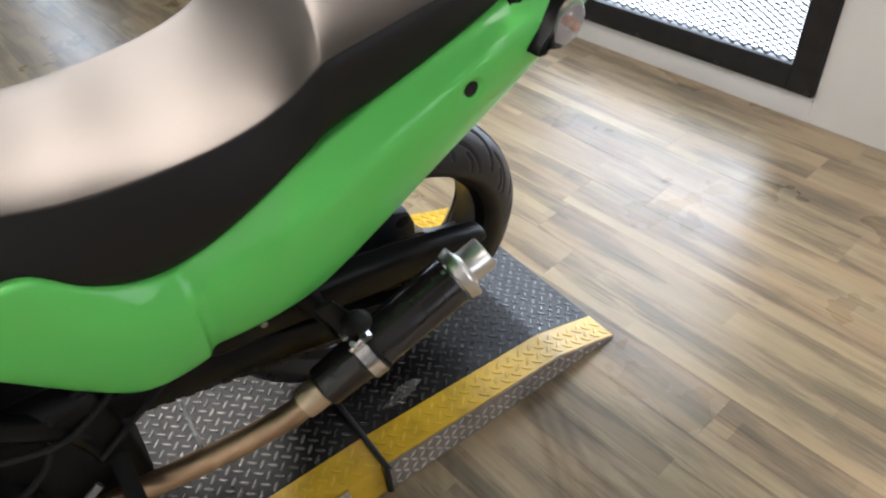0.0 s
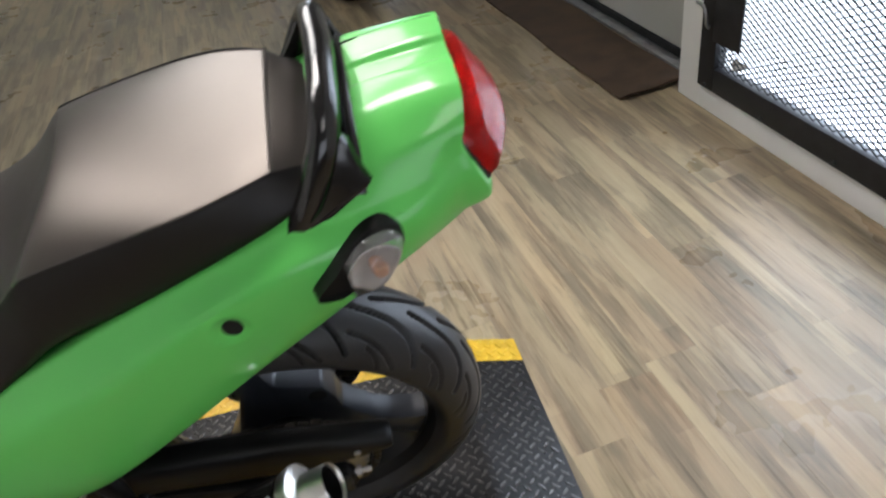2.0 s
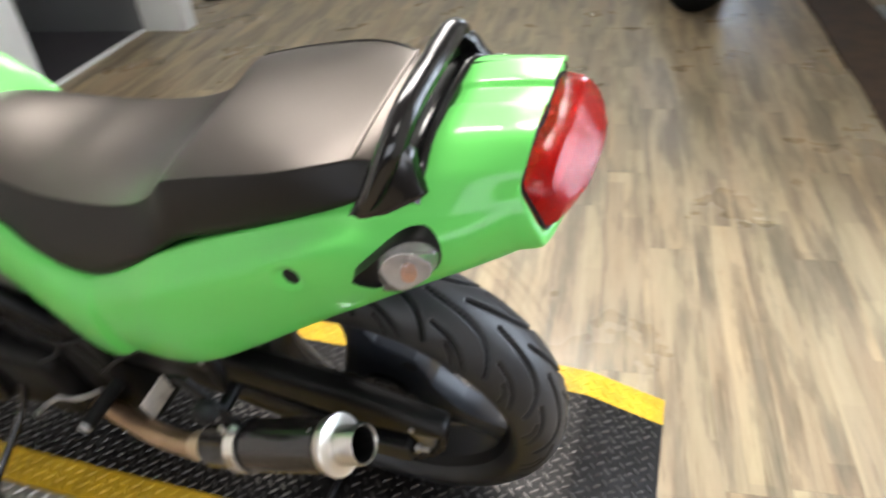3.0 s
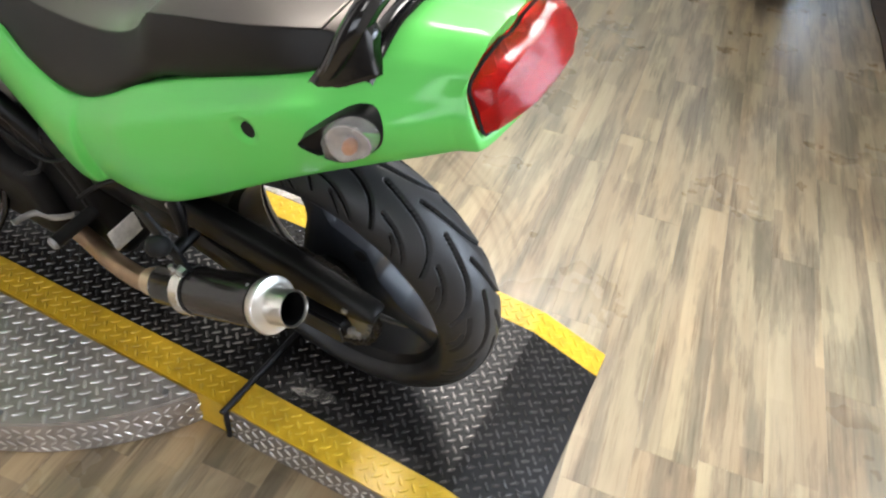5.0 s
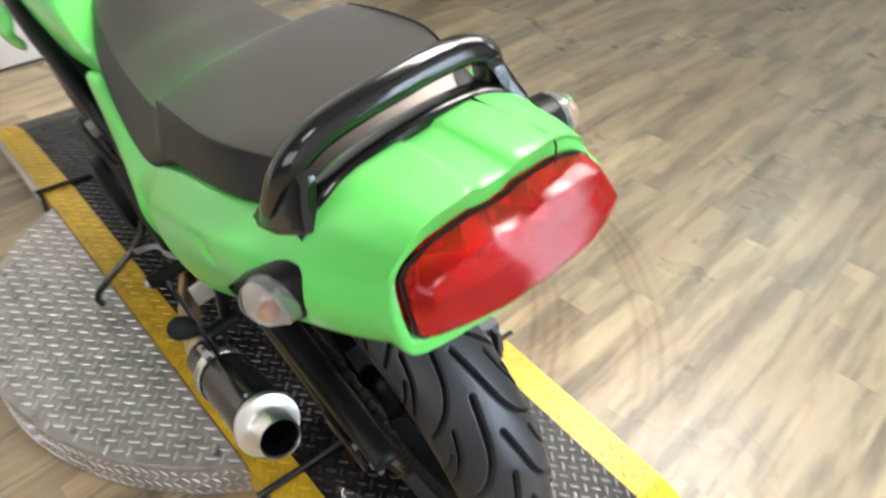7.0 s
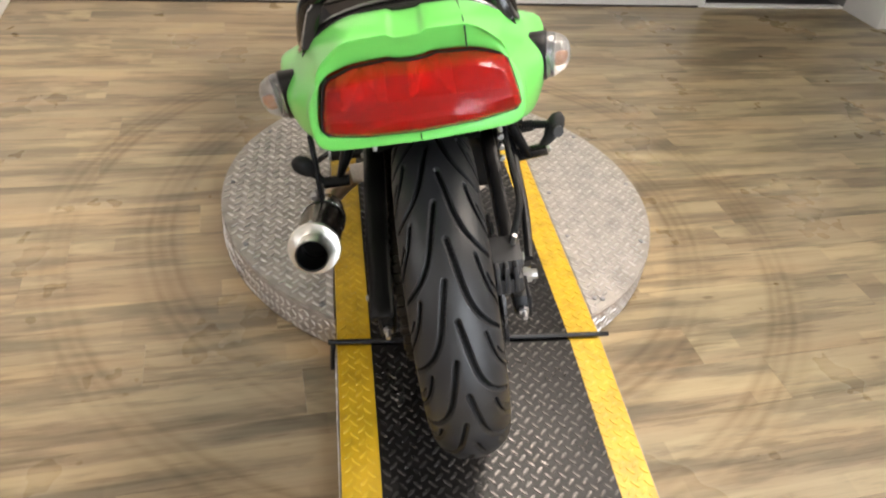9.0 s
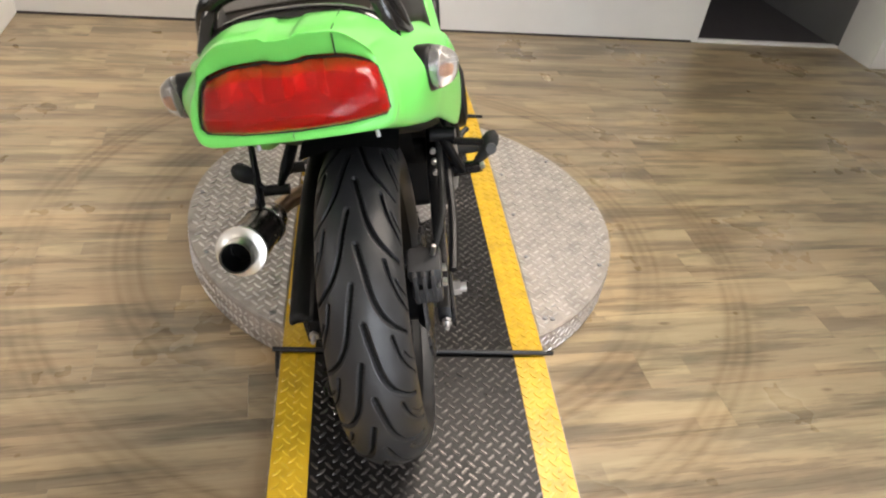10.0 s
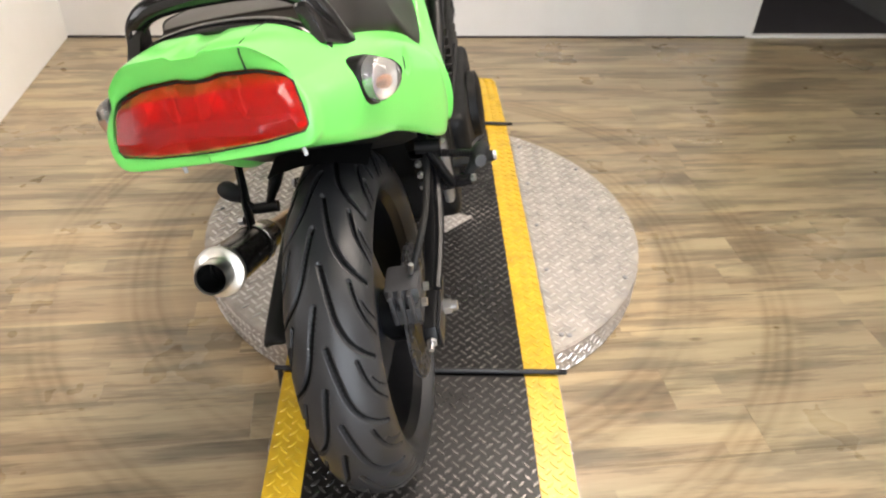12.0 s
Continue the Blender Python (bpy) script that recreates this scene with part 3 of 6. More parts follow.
def mat_mesh():
    rows = []
    for i in range(40):
        y = 2.135 + (4.95 - 2.135) * (i / 39) ** 1.6
        lift = 0.016 * math.exp(-((y - 2.135) / 0.05) ** 2)
        row = []
        for k in range(9):
            x = 2.04 + 0.28 * k / 8 + 0.004 * math.sin(y * 9)
            row.append((x, y + 0.006 * math.sin(k * 1.3), 0.009 + lift * (0.3 + 0.7 * k / 8)))
        rows.append(row + [(x, y2, z - 0.008) for x, y2, z in row[::-1]])
    return loft_mesh("mat_body", rows, closed=True, cap_ends=True, sharp=60)


part("mat_body", mat_mesh(), MAT_BROWN, mat)

# far window
win = thing("window_1", "bright window with a white frame in the end wall", "window", ROOM, kind="structure")
for name, lo, hi in (("window_frame", (1.72, 7.9, 0.65), (1.77, 7.98, 2.5)), ("window_frame", (2.35, 7.9, 0.65), (2.40, 7.98, 2.5)),
                     ("window_frame", (1.77, 7.9, 0.65), (2.35, 7.98, 0.70)), ("window_frame", (1.77, 7.9, 2.45), (2.35, 7.98, 2.5)), ("mullion", (2.04, 7.92, 0.70), (2.08, 7.97, 2.45))):
    part(name, box_bm(lo, hi, 0.004), WHITE_WALL, win)

# unseen window added as the source of the left fill
fill_win = thing("fill_window", "unseen wide window added to carry fill light", "window", ROOM, kind="structure")
for name, lo, hi in (("window_frame", (-0.15, -2.58, 0.85), (-0.10, -2.5, 2.25)), ("window_frame", (2.0, -2.58, 0.85), (2.05, -2.5, 2.25)), ("window_frame", (-0.10, -2.58, 0.85), (2.0, -2.5, 0.90)),
                     ("window_frame", (-0.10, -2.58, 2.20), (2.0, -2.5, 2.25)), ("mullion", (0.93, -2.57, 0.90), (0.97, -2.51, 2.20))):
    part(name, box_bm(lo, hi, 0.004), WHITE_WALL, fill_win)

# ---- turntable and ramps ----
CX, CY, TOP, RAD = 0.0, 1.081, 0.085, 0.577
YL, YR, STRIP = 0.787, 1.360, 0.070
JOINT, BEND, END = 0.568, 0.985, 1.136
BEND_Z, END_Z = 0.058, 0.008


def lug_mesh(name, inside, x0, x1, y0, y1, height, turn=45, pitch=0.0268, size=0.0108):
    """Raised lozenges of tread plate, crosswise by turns."""
    verts, faces = [], []
    L, W, H = size, size * 0.27, 0.0019
    for i in range(-1, int((x1 - x0) / pitch) + 2):
        for j in range(-1, int((y1 - y0) / pitch) + 2):
            for turned in (0, 1):
                x, y = x0 + (i + 0.5 * turned) * pitch, y0 + (j + 0.5 * turned) * pitch
                if not inside(x, y):
                    continue
                a = radians(turn + 90 * turned)
                ca, sa = math.cos(a), math.sin(a)
                o = len(verts)
                for k, h in ((1.0, 0.0), (0.62, H)):
                    for dx, dy in ((-L, 0), (-L * 0.5, -W), (L * 0.5, -W), (L, 0), (L * 0.5, W), (-L * 0.5, W)):
                        dx, dy = dx * (0.5 + 0.5 * k), dy * k
                        px, py = x + dx * ca - dy * sa, y + dx * sa + dy * ca
                        verts.append((px, py, height(px) + h))
                for q in range(6):
                    faces.append((o + q, o + (q + 1) % 6, o + 6 + (q + 1) % 6, o + 6 + q))
                faces.append(tuple(o + 6 + q for q in range(6)))
    return mesh_of(name, verts, faces, True, 25)


def side_lugs(name, points, normal_out, n_rows=3, pitch=0.018):
    """Lugs on upright faces: points are (x, y, top height) along the foot."""
    verts, faces = [], []
    L, W, H = 0.0105, 0.0032, 0.0018
    run = 0.0
    for (x0, y0, h0), (x1, y1, h1) in zip(points[:-1], points[1:]):
        d = Vector((x1 - x0, y1 - y0, 0))
        seg = d.length
        t = d.normalized()
        nrm = normal_out((x0 + x1) / 2, (y0 + y1) / 2)
        while run < seg:
            f = run / seg
            hh = h0 + (h1 - h0) * f
            k = 0
            z = 0.012
            while z < hh - 0.008:
                alt = (int(round((run + x0 * 7 + y0 * 3) / pitch)) + k) % 2
                a = radians(45 if alt else -45)
                ca, sa = math.cos(a), math.sin(a)
                base = Vector((x0, y0, 0)) + d * f + Vector((0, 0, z))
                o = len(verts)
                for dx, dy, dz in ((-L, 0, 0), (0, -W, 0), (L, 0, 0), (0, W, 0), (-L * 0.55, 0, H), (0, -W * 0.45, H), (L * 0.55, 0, H), (0, W * 0.45, H)):
                    verts.append(base + t * (dx * ca - dy * sa) + Vector((0, 0, dx * sa + dy * ca)) + nrm * dz)
                faces += [(o, o + 1, o + 5, o + 4), (o + 1, o + 2, o + 6, o + 5), (o + 2, o + 3, o + 7, o + 6), (o + 3, o, o + 4, o + 7), (o + 4, o + 5, o + 6, o + 7)]
                z += pitch
                k += 1
            run += pitch
        run -= seg
    return mesh_of(name, verts, faces, True, 25)


turntable = thing("turntable", "round turntable of bare diamond tread plate under the motorcycle", "turntable", pose(0, 0, 0))


def disc_half(sign):
    """One bare half of the disc, beside the painted runway."""
    edge = YR + 0.002 if sign > 0 else YL - 0.002
    a0 = math.asin((edge - CY) / RAD)
    n = 60
    angs = [a0 + (math.pi - 2 * a0) * i / n for i in range(n + 1)] if sign > 0 else [-math.pi - a0 + (math.pi + 2 * a0) * i / n for i in range(n + 1)]
    ring = [(CX + RAD * math.cos(a), CY + RAD * math.sin(a)) for a in angs]
    bm = bmesh.new()
    top = [bm.verts.new((x, y, TOP)) for x, y in ring]
    low = [bm.verts.new((x, y, 0.004)) for x, y in ring]
    bm.faces.new(top)
    for i in range(n + 1):
        j = (i + 1) % (n + 1)
        bm.faces.new((top[i], low[i], low[j], top[j]))
    bmesh.ops.recalc_face_normals(bm, faces=bm.faces)
    bmesh.ops.bevel(bm, geom=[e for e in bm.edges if all(v.co.z > 0.08 for v in e.verts)], offset=0.003, segments=2, affect="EDGES")
    return bm, ring


def out_from_centre(x, y):
    return Vector((x - CX, y - CY, 0)).normalized()


for sign in (1, -1):
    bm, ring = disc_half(sign)
    half = part("deck", bm, PLATE, turntable, "bare tread plate deck")
    edge = YR + 0.012 if sign > 0 else YL - 0.012
    part("deck_relief", lug_mesh("deck_relief", lambda x, y: (x - CX) ** 2 + (y - CY) ** 2 < (RAD - 0.012) ** 2 and (y - edge) * sign > 0,
                               -RAD, RAD, CY - RAD, CY + RAD, lambda x: TOP + 0.0002, 45, 0.0300, 0.0125), LUG_BARE, turntable)["kind"] = "stuff"
    part("rim_relief", side_lugs("rim_relief", [(x, y, TOP) for x, y in ring], out_from_centre), LUG_BARE, turntable)["kind"] = "stuff"
    for ang in ((93, 65, 36, 122, 148) if sign > 0 else (-93, -65, -36, -122, -148)):
        r = RAD - 0.024
        x, y = CX + r * math.cos(radians(ang)), CY + r * math.sin(radians(ang))
        if abs(y - CY) > 0.30:
            bolt_head("bolt", pose(x, y, TOP, 90), 0.0062, 0.0035, ALLOY, turntable, 10)
    for x in (-0.42, -0.20, 0.015, 0.21, 0.445):
        bolt_head("bolt", pose(x, (YR + 0.028) if sign > 0 else (YL - 0.028), TOP, 90), 0.0062, 0.0035, ALLOY, turntable, 10)
part("foot_ring", revolve("foot_ring", [(0.0, RAD - 0.05), (0.0, RAD - 0.012), (0.004, RAD - 0.012), (0.004, RAD - 0.05)], 96, pose(CX, CY, 0, 90), True), BLACK_RUBBER, turntable)


def ramp_top(x):
    d = abs(x)
    if d < JOINT:
        return TOP + 0.002
    if d < BEND:
        f = (d - JOINT) / (BEND - JOINT)
        return TOP + 0.001 + (BEND_Z - TOP) * f
    return BEND_Z + (END_Z - BEND_Z) * (d - BEND) / (END - BEND)


def strip_plate(name, xs, y0, y1, top, low=0.004):
    """A folded plate that follows the heights of top along x."""
    bm = bmesh.new()
    rows = []
    for x in xs:
        rows.append([bm.verts.new((x, y0, low)), bm.verts.new((x, y0, top(x))), bm.verts.new((x, y1, top(x))), bm.verts.new((x, y1, low))])
    for a, b in zip(rows[:-1], rows[1:]):
        for j in range(4):
            bm.faces.new((a[j], a[(j + 1) % 4], b[(j + 1) % 4], b[j]))
    bm.faces.new(rows[0])
    bm.faces.new(rows[-1][::-1])
    return bm_mesh(name, bm, True, 30)


# worn bare triangle; then light painted in: a ramp reflection and lit raised pattern
WORN = [(-0.070, 1.090), (0.078, 1.120), (-0.013, 1.214)]
GLINT_RAMP = [(0.629, 0.887), (0.668, 0.877), (0.728, 0.902), (0.716, 0.914), (0.684, 0.915)]
LIT_LUGS = [[(0.16, 1.045), (0.20, 1.080), (0.30, 1.105), (0.44, 1.085), (0.45, 1.045), (0.30, 1.035)], [(0.37, 0.958), (0.487, 0.962), (0.492, 0.885), (0.40, 0.902)], [(0.275, 0.936), (0.332, 0.932), (0.306, 0.910)]]


def within(outline, x, y):
    hit = False
    for (x0, y0), (x1, y1) in zip(outline, outline[1:] + outline[:1]):
        if (y0 > y) != (y1 > y) and x < x0 + (y - y0) / (y1 - y0) * (x1 - x0):
            hit = not hit
    return hit


def is_worn_or_lit(x, y):
    return any(within(o, x, y) for o in [WORN, GLINT_RAMP] + LIT_LUGS)


def worn_and_glint_patch(outline, ob):
    n = len(outline)
    part("worn_and_glint_patch", mesh_of("worn_and_glint_patch", [(x, y, ramp_top(x) + 0.0005) for x, y in outline] + [(x, y, ramp_top(x) - 0.002) for x, y in outline],
                               [tuple(range(n)), tuple(range(2 * n - 1, n - 1, -1))] + [(i, i + n, (i + 1) % n + n, (i + 1) % n) for i in range(n)], False), PLATE if outline is WORN else GLINT_STEEL, ob, "bare worn metal, on the ramp a reflection painted bright")


def runway(name, label, sign):
    """The painted plates: middle (sign 0) or one sloping end."""
    ob = thing(name, label, "ramp", pose(0, 0, 0), "" if sign == 0 else "end ramps")
    if sign == 0:
        xs = [-JOINT + 0.004, JOINT - 0.004]
    else:
        xs = sorted(sign * d for d in (JOINT + 0.004, BEND - 0.012, BEND, BEND + 0.012, END))
    x0, x1 = xs[0], xs[-1]
    part("black_plate", strip_plate("black_plate", xs, YL + STRIP, YR - STRIP, ramp_top), BLACK_PAINT, ob, "black painted tread plate")
    part("yellow_edge", strip_plate("yellow_edge", xs, YL, YL + STRIP - 0.0004, ramp_top), YELLOW_PAINT, ob, "yellow painted edge")
    part("yellow_edge", strip_plate("yellow_edge", xs, YR - STRIP + 0.0004, YR, ramp_top), YELLOW_PAINT, ob, "yellow painted edge")

    def z(x):
        return ramp_top(x) + 0.0002

    e = 0.008
    for nm, mt, ya, yb in (("black_relief", LUG_BLACK, YL + STRIP, YR - STRIP), ("yellow_relief", LUG_YELLOW, YL, YL + STRIP), ("yellow_relief", LUG_YELLOW, YR - STRIP, YR)):
        part(nm, lug_mesh(nm, lambda x, y: x0 + e < x < x1 - e and ya + 0.004 < y < yb - 0.004 and not is_worn_or_lit(x, y), x0, x1, YL, YR, z), mt, ob)["kind"] = "stuff"
    if sign == 0:
        worn_and_glint_patch(WORN, ob)
    if sign > 0:
        worn_and_glint_patch(GLINT_RAMP, ob)
    if sign >= 0:
        for nm, mt, spots in (("worn_relief", LUG_BARE, [WORN]), ("glint_relief", GLINT_STEEL, [GLINT_RAMP]), ("lit_relief", LUG_LIT, LIT_LUGS)):
            part(nm, lug_mesh(nm, lambda x, y: any(within(o, x, y) for o in spots) and x0 + e < x < x1 - e, x0, x1, YL, YR, z), mt, ob)["kind"] = "stuff"
    if sign:
        for yy, out in ((YL - 0.0024, Vector((0, -1, 0))), (YR + 0.0024, Vector((0, 1, 0)))):
            ya, yb = (yy, yy + 0.002) if out.y < 0 else (yy - 0.002, yy)
            part("side_skirt", strip_plate("side_skirt", xs, ya, yb, lambda x: ramp_top(x) - 0.003, 0.001), SKIRT, ob, "bare tread plate skirt")
            part("skirt_relief", side_lugs("skirt_relief", [(x, yy, ramp_top(x)) for x in xs], lambda x, y: out), LUG_BARE, ob)["kind"] = "stuff"
        j = sign * JOINT
        rod = spline([(j, YL - 0.0085, 0.014), (j, YL - 0.0088, TOP - 0.01), (j, YL - 0.004, TOP + 0.008), (j, YL + 0.03, TOP + 0.009), (j, YR - 0.03, TOP + 0.009), (j, YR + 0.002, TOP + 0.009)], 6)
        part("hinge_rod", tube("hinge_rod", rod, 0.0055, 10), BLACK_STEEL, ob, "black hinge rod")
    return ob


runway("runway", "black and yellow painted runway plate across the turntable", 0)
runway("ramp", "black and yellow tread plate ramp sloping to the floor", 1)
runway("ramp", "black and yellow tread plate ramp sloping to the floor", -1)

# ---- the motorcycle: u to the rear, v to its right, w up, leaning on its side stand ----
BIKE = pose(0.95, 1.03, 0.075, 13, 0, 0) @ pose(0, 0, 0, 0, 0, -3.2) @ pose(-0.95, 0, 0)
bike = thing("motorcycle", "lime green sport motorcycle leaning on its side stand", "motorcycle", BIKE)


def clamp01(x):
    return min(1.0, max(0.0, x))


def rear_u(v, w, base):
    """How far back the rear face lies: bowed across, leaning out towards its foot."""
    return base + 0.022 * (1 - min(1, abs(v) / 0.12) ** 2) * clamp01((0.872 - w) / 0.05) + 0.020 * clamp01((0.845 - w) / 0.04)


def tail_body():
    """Side panels and tail hood as one skin: stations along the bike, each half section from the keel to the spine."""
    # u, foot w, foot half width, belly w, belly half width, rim w, rim half width
    st = [(0.115, 0.632, 0.120, 0.636, 0.126, 0.640, 0.120), (0.150, 0.600, 0.124, 0.628, 0.134, 0.654, 0.126), (0.185, 0.560, 0.128, 0.615, 0.142, 0.673, 0.130), (0.225, 0.508, 0.134, 0.590, 0.152, 0.694, 0.132), (0.265, 0.468, 0.141, 0.565, 0.162, 0.700, 0.128),
          (0.300, 0.442, 0.150, 0.545, 0.173, 0.653, 0.131), (0.340, 0.452, 0.158, 0.545, 0.181, 0.634, 0.136), (0.372, 0.470, 0.164, 0.548, 0.188, 0.630, 0.139), (0.390, 0.480, 0.166, 0.550, 0.190, 0.631, 0.140),
          (0.397, 0.485, 0.154, 0.552, 0.177, 0.634, 0.136), (0.44, 0.491, 0.160, 0.560, 0.183, 0.651, 0.138), (0.49, 0.503, 0.165, 0.580, 0.188, 0.680, 0.139),
          (0.53, 0.518, 0.167, 0.600, 0.190, 0.706, 0.138), (0.57, 0.536, 0.164, 0.624, 0.187, 0.726, 0.136), (0.64, 0.580, 0.157, 0.672, 0.185, 0.757, 0.132),
          (0.72, 0.636, 0.149, 0.724, 0.182, 0.788, 0.129), (0.80, 0.689, 0.142, 0.768, 0.174, 0.818, 0.123)]
    # hood stations: u, foot w, foot v, belly w, belly v, upper side (v, w), shoulder (v, w), ridge w, valley w
    hood = [(0.845, 0.717, 0.138, 0.784, 0.156, 0.124, 0.822, 0.100, 0.838, 0.848, 0.847),
            (0.885, 0.739, 0.130, 0.796, 0.146, 0.119, 0.827, 0.096, 0.854, 0.873, 0.871),
            (0.930, 0.761, 0.119, 0.807, 0.134, 0.112, 0.833, 0.093, 0.858, 0.879, 0.876),
            (0.962, 0.772, 0.108, 0.812, 0.117, 0.100, 0.838, 0.088, 0.861, 0.884, 0.881),
            (0.984, 0.777, 0.101, 0.813, 0.109, 0.095, 0.840, 0.086, 0.861, 0.885, 0.882)]
    sections = []

    def bow(u, v, k, w=0.8):
        return u + k * (1 - min(1, abs(v) / 0.12) ** 2) * min(1, max(0, (0.872 - w) / 0.05))

    def half(u, pts, k=0.0):
        return [(bow(u, v, k, w), v, w) for v, w in pts]

    for u, fw, fv, bw, bv, rw, rv in st:
        bv = fv + 0.6 * (bv - fv)
        pts = [(fv - 0.030, fw + 0.024), (fv - 0.012, fw + 0.004), (fv, fw), (fv + 0.55 * (bv - fv), fw + 0.35 * (bw - fw)), (bv, bw), (bv - (0.12 if u > 0.395 else 0.3) * (bv - rv), bw + 0.55 * (rw - bw) + 0.008), (rv + 0.005, rw - 0.008),
               (rv, rw), (rv - 0.012, rw - 0.004), (0.075, rw - 0.022), (0.058, rw - 0.022), (0.051, rw - 0.022), (0.018, rw - 0.022), (0.012, rw - 0.022), (0.004, rw - 0.022)]
        sections.append(half(u, pts))
    for i, (u, fw, fv, bw, bv, av, aw, sv, sw, rw, cw) in enumerate(hood):
        pts = [(0.0004, fw - 0.005) if i > 2 else (fv - 0.036, fw + 0.002), (fv - 0.012, fw - 0.008), (fv, fw), (fv + 0.7 * (bv - fv), fw + 0.4 * (bw - fw)), (bv, bw), (bv + 0.45 * (av - bv) + 0.002, bw + 0.5 * (aw - bw)), (av + 0.003, aw - 0.004),
               (av, aw), (sv, sw), (sv - 0.6 * (sv - 0.058), sw + 0.72 * (rw - sw)), (0.058, rw - 0.001), (0.051, rw), (0.018, rw + 0.001), (0.012, cw), (0.004, cw - 0.0005)]
        sections.append([(x - (0.016 if i == 4 else 0.006 if i == 3 else 0.0) * clamp01((0.872 - w) / 0.03), v, w) for x, v, w in half(u, pts, 0.004 * i)])
    # rear frame round the tail light, its lower lip reaching back under the lens
    lens_rim = [(0.0004, 0.7985), (0.055, 0.7985), (0.093, 0.8005), (0.0965, 0.806), (0.0945, 0.820), (0.091, 0.834), (0.0885, 0.842), (0.085, 0.8465), (0.078, 0.8500), (0.068, 0.8535), (0.058, 0.8560), (0.050, 0.8570), (0.020, 0.8585), (0.013, 0.8565), (0.004, 0.8555)]
    outer = [(v, w) for _, v, w in sections[-1]]
    for f, base in ((0.18, 0.970), (0.45, 0.9715), (0.85, 0.970), (1.0, 0.966)):
        ring = [(p[0] + f * (q[0] - p[0]), p[1] + f * (q[1] - p[1])) for p, q in zip(outer, lens_rim)]
        ring = [(rear_u(v, w, base), v, w) for v, w in ring]
        ring = [(x + 0.012 * clamp01((w - 0.866) / 0.012), v, w) for x, v, w in ring]
        sections.append([(x, v, max(w, 0.7735 + 0.42 * (x - 0.978)) if j < 3 else w) for j, (x, v, w) in enumerate(ring)])
    sections.append([(rear_u(v, w, 0.940), v, w) for v, w in lens_rim])
    full = []
    for s in sections:
        # the right cover is cut a little higher along its foot
        cut = [(u, v, w + 0.016 * max(0, 1 - j / 4) * min(1, max(0, (0.74 - u) / 0.12)) * min(1, max(0, (u - 0.36) / 0.1)) - 0.010 * (j < 3) * clamp01((u - 0.78) / 0.05) * clamp01((0.965 - u) / 0.03)) for j, (u, v, w) in enumerate(s)]
        full.append([(u, -v, w) for u, v, w in s] + cut[::-1])
    me = loft_mesh("tail_fairing", full, sharp=70)
    spot = {tuple(round(c, 4) for c in p): (i, min(j, len(s) - 1 - j)) for i, s in enumerate(full) for j, p in enumerate(s)}
    marks = [spot.get(tuple(round(c, 4) for c in v.co), (-1, -1)) for v in me.vertices]
    attr = me.attributes.new("crease_edge", "FLOAT", "EDGE")
    n_side = len(st)
    for e in me.edges:
        (i0, j0), (i1, j1) = marks[e.vertices[0]], marks[e.vertices[1]]
        if j0 == j1 and min(i0, i1) >= n_side - 1 and j0 in (7, 8, 11, 12, 13):
            attr.data[e.index].value = 0.6
        elif j0 == j1 and j0 in (2, 5) and 9 <= min(i0, i1) < n_side:
            attr.data[e.index].value = 0.35
        elif i0 == i1 and i0 in (8, 9) and 2 <= min(j0, j1) and max(j0, j1) <= 6:
            attr.data[e.index].value = 0.7
        elif i0 == i1 == n_side + len(hood) - 1:
            attr.data[e.index].value = 0.65
        elif i0 == i1 and i0 >= n_side + len(hood) + 2:
            attr.data[e.index].value = 0.8
    return me


tail = part("tail_fairing", tail_body(), GREEN, bike, "lime green tail and side panels", subdiv=2)
# seam strip and lines on the tail
seam_path = spline([(0.872, 0.0535, 0.8690), (0.905, 0.0535, 0.8745), (0.945, 0.0535, 0.8800), (0.975, 0.0535, 0.8838), (0.9845, 0.0535, 0.8800), (0.9845, 0.0535, 0.870), (0.984, 0.0535, 0.860)], 5)
part("seam", tube("seam", seam_path, 0.0009, 6), BLACK_RUBBER, tail, "dark gap between tail covers")
skin = tail.evaluated_get(bpy.context.evaluated_depsgraph_get())
dishes = []
for side in (-1, 1):
    ok, spot, nrm, _ = skin.ray_cast(Vector((0.748, side * 0.4, 0.752)), Vector((0, -side, 0)))
    dishes.append((side, spot.copy(), nrm.copy()))
bm = bmesh.new()
bm.from_mesh(bpy.data.meshes.new_from_object(skin))
for side, spot, nrm in dishes:
    near = {e for f in bm.faces if (f.calc_center_median() - spot).length < 0.034 for e in f.edges}
    bmesh.ops.subdivide_edges(bm, edges=list(near), cuts=6, use_grid_fill=True)
    for v in bm.verts:
        d = (v.co - spot).length / 0.0195
        if d < 1:
            v.co -= nrm * (0.0075 * (1 - d * d) ** 1.5)
tail.modifiers.clear()
tail.data = bm_mesh("tail_fairing", bm, True, 60)
tail.data.materials.clear()
tail.data.materials.append(GREEN)
for side, spot, nrm in dishes:
    hp = Matrix.Translation(spot + Vector((0.003, 0, -0.001)) - nrm * 0.0060) @ nrm.to_track_quat("Y", "Z").to_matrix().to_4x4()
    part("lashing_hole", revolve("lashing_hole", [(-0.004, 0.0106), (0.0016, 0.0104), (0.0014, 0.006), (0.0012, 0.0)], 24, hp), BLACK_RUBBER, tail, "round black hole in the panel")

